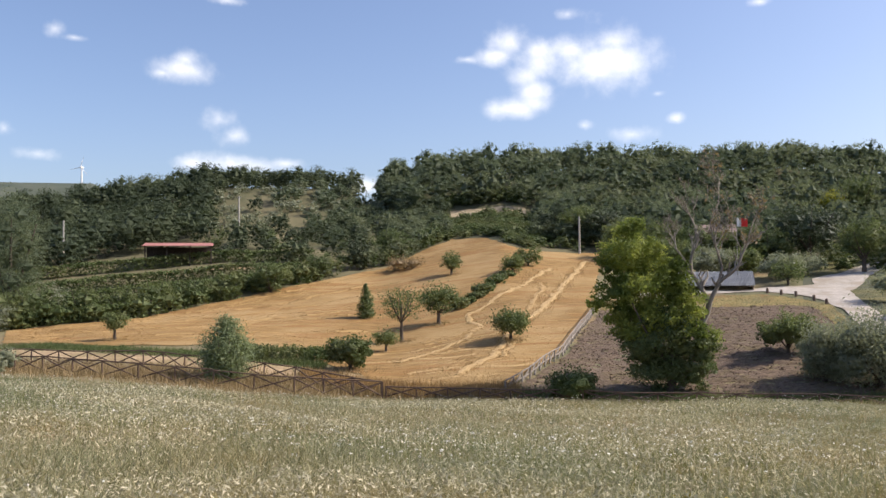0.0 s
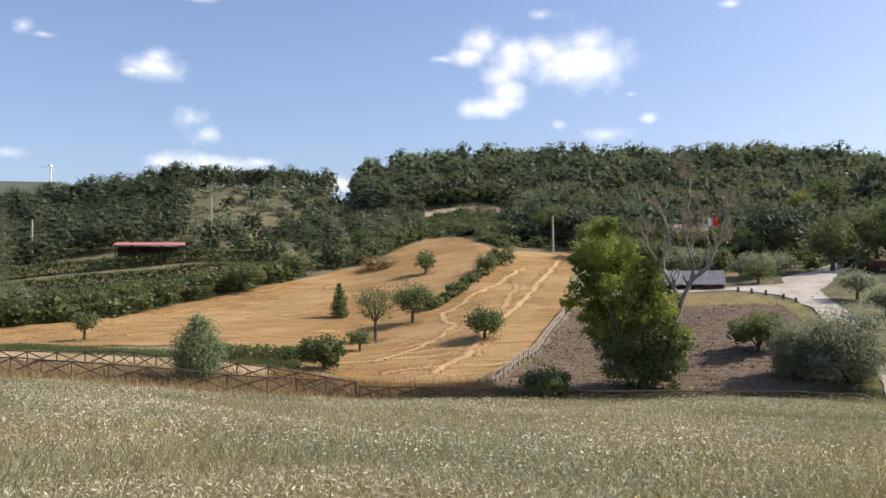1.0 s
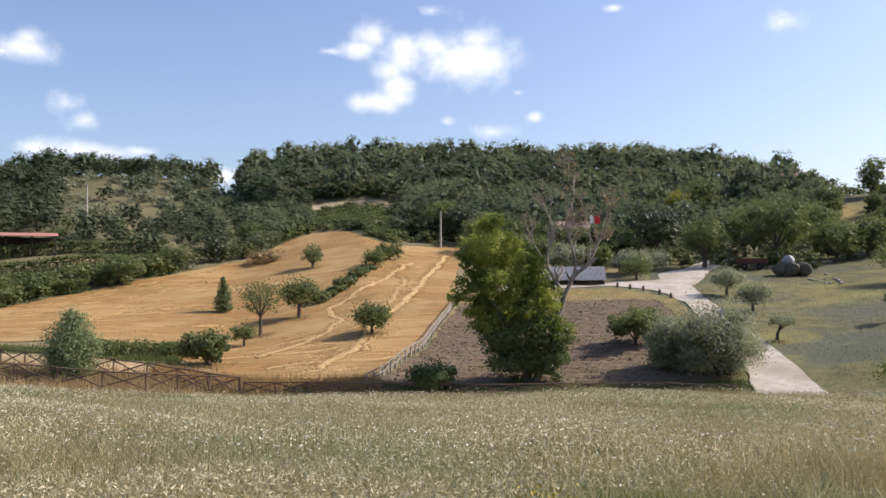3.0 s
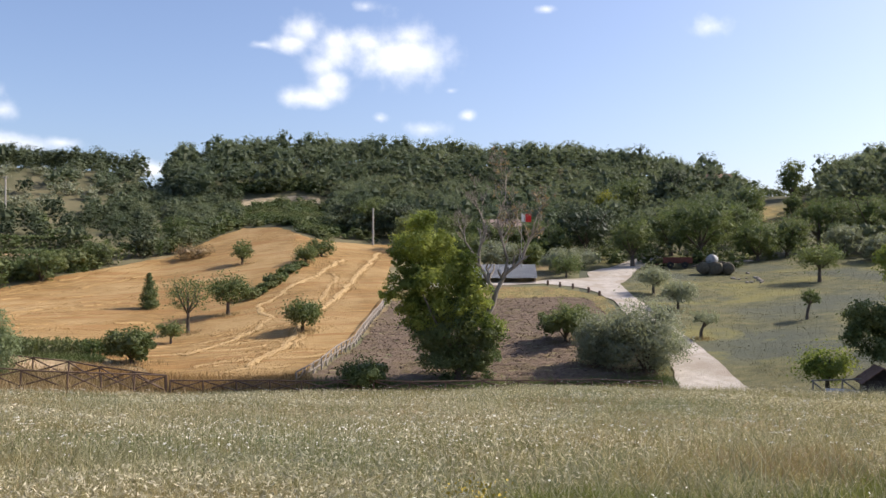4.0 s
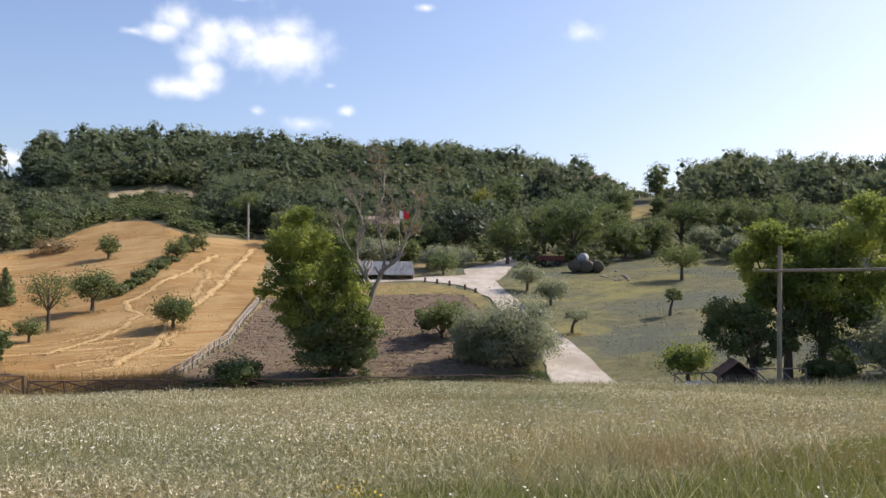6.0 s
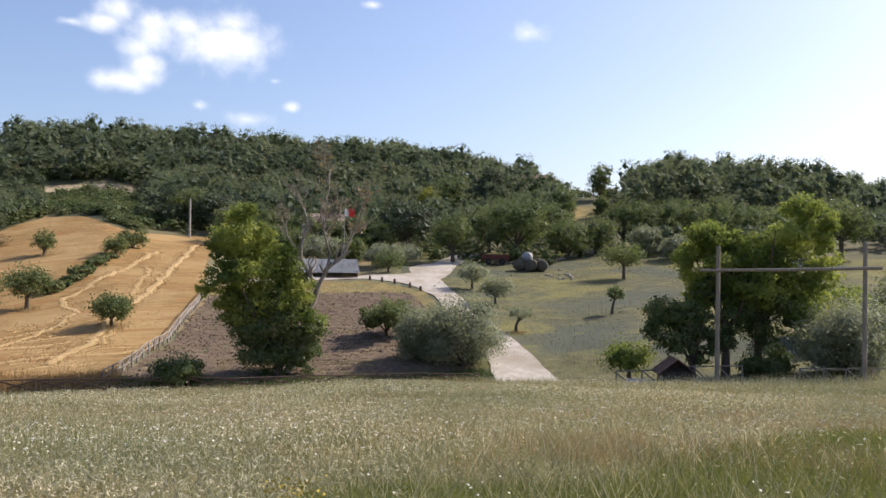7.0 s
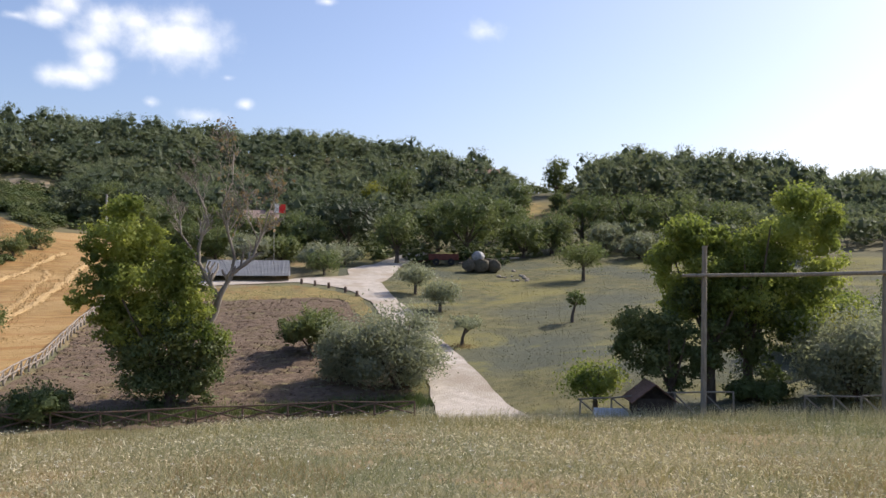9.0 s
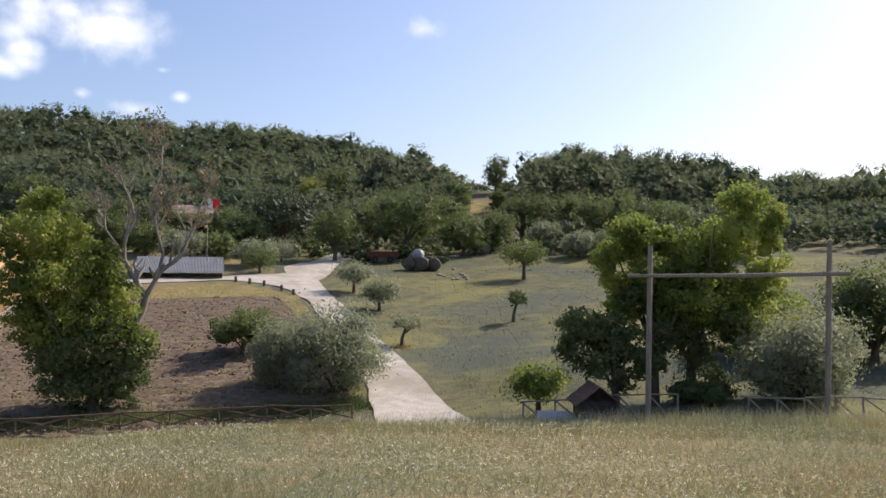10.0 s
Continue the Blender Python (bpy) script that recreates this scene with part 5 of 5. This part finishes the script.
def fresh(x, y):
    r, a = np.hypot(x, y), np.degrees(np.arctan2(x, y))
    return (a > 16) & (np.sin(x * 0.7 + 1) + np.sin(y * 0.9 + x * 0.3) > -0.9) & (r < 9.8 + 0.13 * (a - 18) + 0.55 * np.clip(a - 41, 0, 10))


def meadow():
    rng = np.random.default_rng(21)
    x, y, r = sector(240000, -38, 68, 3.0, 47.5, rng)
    thick = 0.5 + 0.5 * np.sin(x * 0.5 + 2 * np.sin(y * 0.23)) * np.sin(y * 0.41 + np.sin(x * 0.3))
    k = ~(fresh(x, y) & (rng.uniform(0, 1, len(x)) < 0.7))
    x, y, thick = x[k], y[k], thick[k]
    h = rng.uniform(0.08, 0.34, len(x)) * (0.7 + 0.6 * thick)
    v, f = blades(x, y, h, rng.uniform(0.008, 0.024, len(x)), rng, 1.5)
    tagged(new("meadow_grass", mesh_np("meadow_grass", v, f, M_GRASS)), "dry pale green meadow grass with seed heads", "grass", kind="stuff")
    x, y, r = sector(190000, -38, 68, 4.0, 47.5, rng, 1.15)
    k = ~(fresh(x, y) & (rng.uniform(0, 1, len(x)) < 0.85))
    x, y = x[k], y[k]
    c = np.column_stack([x, y, land(x, y) + rng.uniform(0.06, 0.40, len(x)) * (0.7 + 0.35 * np.sin(x * 0.5 + 2 * np.sin(y * 0.23)))])
    v, f = flakes(c, 0.032 * np.clip(0.75 + np.hypot(x, y) / 48, 0.9, 1.6), rng, long=1.8)
    tagged(new("seed_heads", mesh_np("seed_heads", v, f, M_SEED)), "pale dry seed heads above the meadow grass", "grass", kind="stuff")
    x, y, r = sector(100000, 16, 64, 4.5, 19.0, rng, 1.0)
    keep = fresh(x, y)
    x, y = x[keep], y[keep]
    v, f = blades(x, y, rng.uniform(0.08, 0.3, len(x)), rng.uniform(0.01, 0.022, len(x)), rng, 1.5)
    tagged(new("green_grass", mesh_np("green_grass", v, f, M_GREEN)), "fresh green grass patch in the dry meadow", "grass", kind="stuff")

    x, y, r = sector(30000, 18, 60, 12, 34, rng, 1.2)
    keep = np.sin(x * 0.45 + 0.5) * np.sin(y * 0.33 + 0.2 * x) > 0.35
    v, f = blades(x[keep], y[keep], rng.uniform(0.1, 0.36, keep.sum()), rng.uniform(0.01, 0.022, keep.sum()), rng, 1.3)
    tagged(new("rusty_grass", mesh_np("rusty_grass", v, f, M_BROWN)), "patches of rusty brown dead grass", "grass", kind="stuff")
    x, y, r = sector(26000, -36, 64, 38.5, 46.0, rng, 0.9)
    v, f = blades(x, y, rng.uniform(0.18, 0.5, len(x)), rng.uniform(0.012, 0.03, len(x)), rng, 0.6)
    tagged(new("tall_grass", mesh_np("tall_grass", v, f, M_GRASS)), "taller dry grass along the brow of the meadow", "grass", kind="stuff")
    x, y, r = sector(1100, 8, 64, 6.0, 17.0, rng, 1.0)
    v, f = blades(x, y, rng.uniform(0.4, 0.75, len(x)), rng.uniform(0.006, 0.011, len(x)), rng, 1.1)
    tagged(new("long_stalks", mesh_np("long_stalks", v, f, M_SEED)), "long pale stalks leaning over the grass", "grass", kind="stuff")
    x, y, r = sector(6500, 28, 64, 42.5, 47.0, rng, 0.8)
    v, f = blades(x, y, rng.uniform(0.35, 0.8, len(x)), rng.uniform(0.010, 0.018, len(x)), rng, 0.8)
    tagged(new("brow_stalks", mesh_np("brow_stalks", v, f, M_SEED)), "tall pale stalks along the brow by the gate", "grass", kind="stuff")
    # orchard meadow and weeds by the fences
    a = np.radians(rng.uniform(24, 60, 60000))
    r = 47 + 62 * rng.uniform(0, 1, 60000) ** 0.8
    x, y = r * np.sin(a), r * np.cos(a)
    keep = ~((x < 31 + 0.12 * (y - 50)) & (y > 40)) | (y < 44)
    x, y = x[keep], y[keep]
    v, f = blades(x, y, rng.uniform(0.04, 0.13, len(x)), rng.uniform(0.02, 0.05, len(x)), rng, 1.0)
    tagged(new("orchard_tufts", mesh_np("orchard_tufts", v, f, M_TUFT)), "short dry tufts in the orchard meadow", "grass", kind="stuff")
    gx, gy = rng.uniform(13, 33, 30000), rng.uniform(62, 84, 30000)
    k = inside(VERGE, gx, gy)
    v, f = blades(gx[k], gy[k], rng.uniform(0.05, 0.22, k.sum()), rng.uniform(0.02, 0.05, k.sum()), rng, 1.0)
    tagged(new("verge_tufts", mesh_np("verge_tufts", v, f, M_GRASS)), "dry tufts on the roadside bank", "grass", kind="stuff")
    a = np.radians(rng.uniform(66, 324, 30000))
    r = 0.8 + 24 * rng.uniform(0, 1, 30000) ** 0.7
    v, f = blades(r * np.sin(a), r * np.cos(a), rng.uniform(0.08, 0.3, 30000), rng.uniform(0.01, 0.03, 30000), rng, 0.8)
    tagged(new("trodden_grass", mesh_np("trodden_grass", v, f, M_GRASS)), "dry meadow grass continuing behind", "grass", kind="stuff")
    s = rng.uniform(0, 1, 26000)
    x = -30 + 34 * s + rng.normal(size=len(s)) * 0.7
    y = np.interp(x, [-30, -20, -13, -8, -3, 4], [56.0, 53.2, 52.4, 51.8, 52.2, 51.8]) + rng.normal(size=len(s)) * np.where(x < -6, 2.0, 0.7)
    v, f = blades(x, y, rng.uniform(0.12, 0.6, len(x)), rng.uniform(0.02, 0.05, len(x)), rng, 0.6)
    tagged(new("dry_weeds", mesh_np("dry_weeds", v, f, M_BROWN)), "tall brown dry weeds along the fence", "weeds", kind="stuff")

    x = rng.uniform(-9, 4.5, 12000)
    y = np.interp(x, [-9, -3, 4.5], [55.2, 52.6, 52.2]) + rng.normal(size=len(x)) * 0.55
    v, f = blades(x, y, rng.uniform(0.2, 0.85, len(x)), rng.uniform(0.015, 0.04, len(x)), rng, 0.6)
    tagged(new("golden_weeds", mesh_np("golden_weeds", v, f, M_STRAWD)), "tall golden dry grass at the foot of the wheat field", "weeds", kind="stuff")


meadow()


def flowers():
    rng = np.random.default_rng(33)
    x, y, r = sector(21000, -38, 66, 7.5, 45.5, rng, 1.45)
    dens = np.sin(x * 0.35 + 0.6 * np.sin(y * 0.5)) + np.sin(y * 0.45 + x * 0.12) + 0.11 * (3 - x) * (y < 26) + 0.03 * (10 - x)
    az = np.degrees(np.arctan2(x, y))
    keep = dens > rng.uniform(0.0, 2.6, len(x))
    keep &= ~((r < 10.5) & (az > 2) & (rng.uniform(0, 1, len(x)) < 0.75))
    keep |= (az > 18) & (r > 13) & (rng.uniform(0, 1, len(x)) < 0.07)
    x, y = x[keep], y[keep]
    n = len(x)
    h = rng.uniform(0.25, 0.55, n)
    c = np.column_stack([x, y, land(x, y) + h])
    s = rng.uniform(0.008, 0.019, n)[:, None]
    big = rng.uniform(0, 1, n)[:, None] < 0.12
    s = np.where(big, s * 1.5, s)
    tilt = rng.normal(size=(n, 2)) * 0.25
    u = unit(np.column_stack([np.ones(n), np.zeros(n), tilt[:, 0]]))
    w = unit(np.column_stack([np.zeros(n), np.ones(n), tilt[:, 1]]))
    out, k = [], 0.7071
    for p, q, lift in ((u, w, 0.0), (unit(u * k + w * k), unit(w * k - u * k), 0.006)):
        cc = c + np.array([0, 0, lift])
        v = np.stack([cc - p * s, cc - q * s, cc + p * s, cc + q * s], 1).reshape(-1, 3)
        out.append((v, np.arange(4 * n).reshape(n, 4)))
    v, f = join(out)
    tagged(new("white_flowers", mesh_np("white_flowers", v, f, M_WHITE)), "white wild flowers scattered through the meadow", "flowers", kind="stuff")
    v, f = blades(x, y, h, np.full(n, 0.01), rng, 0.02)
    tagged(new("flower_stems", mesh_np("flower_stems", v, f, M_GREEN)), "thin green stems of the meadow flowers", "stems", kind="stuff")
    x, y, r = sector(900, -20, 62, 12, 45, rng, 0.9)
    cs, us = [], []
    for px, py, z in zip(x, y, land(x, y) + rng.uniform(0.3, 0.55, len(x))):
        cs += [(px + rng.normal() * 0.03, py + rng.normal() * 0.03, z + rng.normal() * 0.006) for _ in range(9)]
    v, f = leaves(np.array(cs), 0.021, rng, 1.0, 0, np.tile([0.0, -0.2, 1.0], (len(cs), 1)))
    tagged(new("umbel_flowers", mesh_np("umbel_flowers", v, f, M_WHITE)), "flat white umbel flowers on tall stems", "flowers", kind="stuff")
    # small yellow leaves stand in for a clump of dry grass
    a = np.radians(15.5) + rng.normal(size=130) * 0.02
    r = 9.3 + rng.normal(size=130) * 0.35
    x, y = r * np.sin(a), r * np.cos(a)
    v, f = leaves(np.column_stack([x, y, land(x, y) + rng.uniform(0.1, 0.32, 130)]), 0.03, rng)
    tagged(new("yellow_grass_clump", mesh_np("yellow_grass_clump", v, f, M_YGRASS)), "clump of yellowish dry grass in the meadow", "flowers", kind="stuff")


flowers()


def windrow(pts, width, seed, mat=None):
    """A low ragged line of loose straw left on the stubble."""
    rng = np.random.default_rng(seed)
    p = np.array(pts, float)
    t = np.concatenate([[0], np.cumsum(np.hypot(*np.diff(p, axis=0).T))])
    s = np.arange(0, t[-1], 0.3)
    x, y = np.interp(s, t, p[:, 0]), np.interp(s, t, p[:, 1])
    k = np.ones(15) / 15
    x, y = np.convolve(np.pad(x, 7, "edge"), k, "valid"), np.convolve(np.pad(y, 7, "edge"), k, "valid")
    dx, dy = np.gradient(x), np.gradient(y)
    l = np.hypot(dx, dy)
    nx, ny = -dy / l, dx / l
    wob = np.convolve(rng.normal(size=len(s) + 20), np.ones(21) / 4.6, "valid") * 0.35
    rows = []
    for q, hh in ((-1, -0.06), (-0.6, 0.02), (0, 0.045), (0.6, 0.02), (1, -0.06)):
        off = q * width * 0.36 * np.convolve(rng.uniform(0.3, 1.7, len(s) + 4), np.ones(5) / 5, "valid") + wob
        px, py = x + nx * off, y + ny * off
        rows.append(np.column_stack([px, py, land(px, py) + 0.075 + hh * rng.uniform(0.4, 1.5, len(s)) * width]))
    n = len(s)
    v = np.concatenate(rows)
    gap = np.convolve(rng.normal(size=n + 8), np.ones(9) / 3, "valid") + (0.0 if mat else 9.0)
    f = np.array([(r * n + i, r * n + i + 1, (r + 1) * n + i + 1, (r + 1) * n + i) for r in range(4) for i in range(n - 1) if gap[i] > -0.2 or i < 3])
    k = rng.integers(0, n, int(n * width * (46 if mat is None else 26)))
    off = rng.normal(size=len(k)) * width * 0.42 + wob[k]
    px, py = x[k] + nx[k] * off + rng.normal(size=len(k)) * 0.15, y[k] + ny[k] * off + rng.normal(size=len(k)) * 0.15
    lv, lf = blades(px, py, rng.uniform(0.10, 0.2, len(k)), rng.uniform(0.03, 0.07, len(k)), rng, 1.4)
    f = np.concatenate([f[:, [0, 1, 2]], f[:, [0, 2, 3]]])
    v, f = join([(v, f), (lv, lf)])
    tagged(new("straw_line", mesh_np("straw_line", v, f, mat or M_STRAW)), "loose line of pale straw on the cut field", "straw", "straw lines", "stuff")


windrow([(17.9, 107.4), (11.0, 84.7), (6.4, 71.0), (2.9, 59.6), (0.5, 55.2)], 1.1, 1)
windrow([(12.6, 101.2), (8.7, 91.8), (4.6, 82.6), (2.0, 78.2), (3.0, 71.8), (0.6, 66.3), (-3.3, 59.6)], 1.0, 2)
windrow([(10.5, 92.1), (7.4, 75.6), (3.6, 59.4)], 0.8, 3)
windrow([(-3, 57), (1, 58.5), (5, 58.0), (7, 59.5)], 0.8, 5)
windrow([(-2, 62.5), (1.5, 64), (4, 63.2)], 0.8, 6)
windrow([(-1.5, 55.5), (2.5, 57), (4.5, 56.0)], 0.7, 7)
windrow([(-6, 64.5), (-2, 65.5), (1, 69)], 0.7, 8)

for k in range(11):
    s = (k + 0.5 + 0.3 * math.sin(5 * k)) / 11
    low, high = ((-35.5, 72.5), (-25, 70.5), (-14, 70.5), (-5.5, 68)), ((-40, 81.5), (-31, 86.5), (-22, 96), (-8, 110.5))
    windrow([(p[0] + (q[0] - p[0]) * s, p[1] + (q[1] - p[1]) * s) for p, q in zip(low, high)], 0.5 + 0.35 * (k % 3), 30 + k, M_STRAWD)
windrow([(-9, 63.5), (-5, 61.5), (-1, 61), (3, 62.5)], 0.7, 50)
windrow([(-4, 55.2), (-1, 54.4), (2.6, 54.2)], 0.8, 51)
windrow([(-2.4, 69), (2.5, 68), (6, 69.5)], 0.5, 52)
rs = random.Random(61)
for k in range(26):
    x, y, a = rs.uniform(-5, 8), rs.uniform(54.5, 72), radians(rs.uniform(-5, 40))
    if y > 56 + 2.2 * max(0.0, x - 4.5):
        L = rs.uniform(1.2, 3.2)
        windrow([(x - L * math.cos(a), y - L * math.sin(a)), (x, y + rs.uniform(-0.5, 0.5)), (x + L * math.cos(a), y + L * math.sin(a))], rs.uniform(0.25, 0.6), 70 + k, M_STRAW if k % 3 else M_STRAWD)


def tufts():
    rng = np.random.default_rng(77)
    out = []
    for x, y, r, h, n in ((5.1, 65.6, 0.9, 0.45, 500), (-3.4, 70.8, 1.2, 0.4, 500), (-0.4, 76.8, 1.0, 0.4, 400), (-7.4, 83.4, 0.8, 0.3, 250), (-6.2, 58.2, 1.6, 0.4, 600), (1.0, 100, 1.0, 0.4, 250), (-27, 71.4, 0.8, 0.4, 250), (31.6, 54.4, 0.7, 0.25, 250), (8.5, 97, 2.2, 0.35, 500)):
        out.append(blades(x + rng.normal(size=n) * r * 0.6, y + rng.normal(size=n) * r * 0.6, rng.uniform(0.3, 1, n) * h, rng.uniform(0.02, 0.05, n), rng, 0.6))
    v, f = join(out)
    tagged(new("dry_tufts", mesh_np("dry_tufts", v, f, M_BROWN)), "brown dry grass tufts at the feet of trees", "grass", kind="stuff")
    n = 14000
    s = rng.uniform(0, 1, n)
    x = -35 + 27 * s
    y = np.interp(x, [-35, -25, -14, -8], [68.0, 66.2, 62.0, 59.6]) + rng.normal(size=n) * 0.9
    v, f = blades(x, y, rng.uniform(0.08, 0.38, n), rng.uniform(0.03, 0.06, n), rng, 0.7)
    tagged(new("green_weeds", mesh_np("green_weeds", v, f, M_VINE)), "strip of green weeds along the field's lower edge", "weeds", kind="stuff")
    x = 3 + 22 * rng.uniform(0, 1, 9000)
    y = np.interp(x, [3, 12, 20, 25], [52.0, 50.0, 47.6, 46.2]) + rng.normal(size=9000) * 0.5
    v, f = blades(x, y, rng.uniform(0.1, 0.5, 9000), rng.uniform(0.03, 0.06, 9000), rng, 0.7)
    tagged(new("fence_weeds", mesh_np("fence_weeds", v, f, M_VINE)), "dark green weeds behind the low fence", "weeds", kind="stuff")


tufts()


def stubble():
    rng = np.random.default_rng(17)
    gx, gy = rng.uniform(-42, 22, 150000), rng.uniform(52, 127, 150000)
    row = np.round((gx * 0.34 + gy * 0.94) / 0.55) * 0.55 + rng.normal(size=len(gx)) * 0.06
    left = gx < -2
    gy = np.where(left, (row - gx * 0.34) / 0.94, gy)
    k = inside(FIELD, gx, gy)
    gx, gy = gx[k], gy[k]
    v, f = blades(gx, gy, rng.uniform(0.05, 0.16, len(gx)), rng.uniform(0.02, 0.06, len(gx)), rng, 1.2)
    tagged(new("stubble", mesh_np("stubble", v, f, M_STRAWD)), "short golden stubble standing in rows", "stubble", kind="stuff")


stubble()


def clods():
    rng = np.random.default_rng(8)
    e = np.array(SOIL)
    gx, gy = rng.uniform(3, 31, 9000), rng.uniform(46, 78, 9000)
    ins = np.zeros(len(gx), bool)
    for (x1, y1), (x2, y2) in zip(e, np.roll(e, -1, 0)):
        ins ^= ((y1 > gy) != (y2 > gy)) & (gx < (x2 - x1) * (gy - y1) / ((y2 - y1) or 1e-9) + x1)
    gx, gy = gx[ins], gy[ins]
    n = len(gx)
    bv, bf = quad_ball(1)
    s = rng.uniform(0.025, 0.075, (n, 1, 1)) * rng.uniform(0.6, 1.3, (n, 1, 3))
    v = bv[None] * s * rng.uniform(0.7, 1.2, (n, len(bv), 1)) + np.column_stack([gx, gy, land(gx, gy) + 0.055])[:, None]
    f = bf[None] + (np.arange(n) * len(bv))[:, None, None]
    tagged(new("soil_clods", mesh_np("soil_clods", v.reshape(-1, 3), f.reshape(-1, 4), M_CLOD)), "lumps of dry brown soil on the tilled plot", "soil", kind="stuff")


clods()
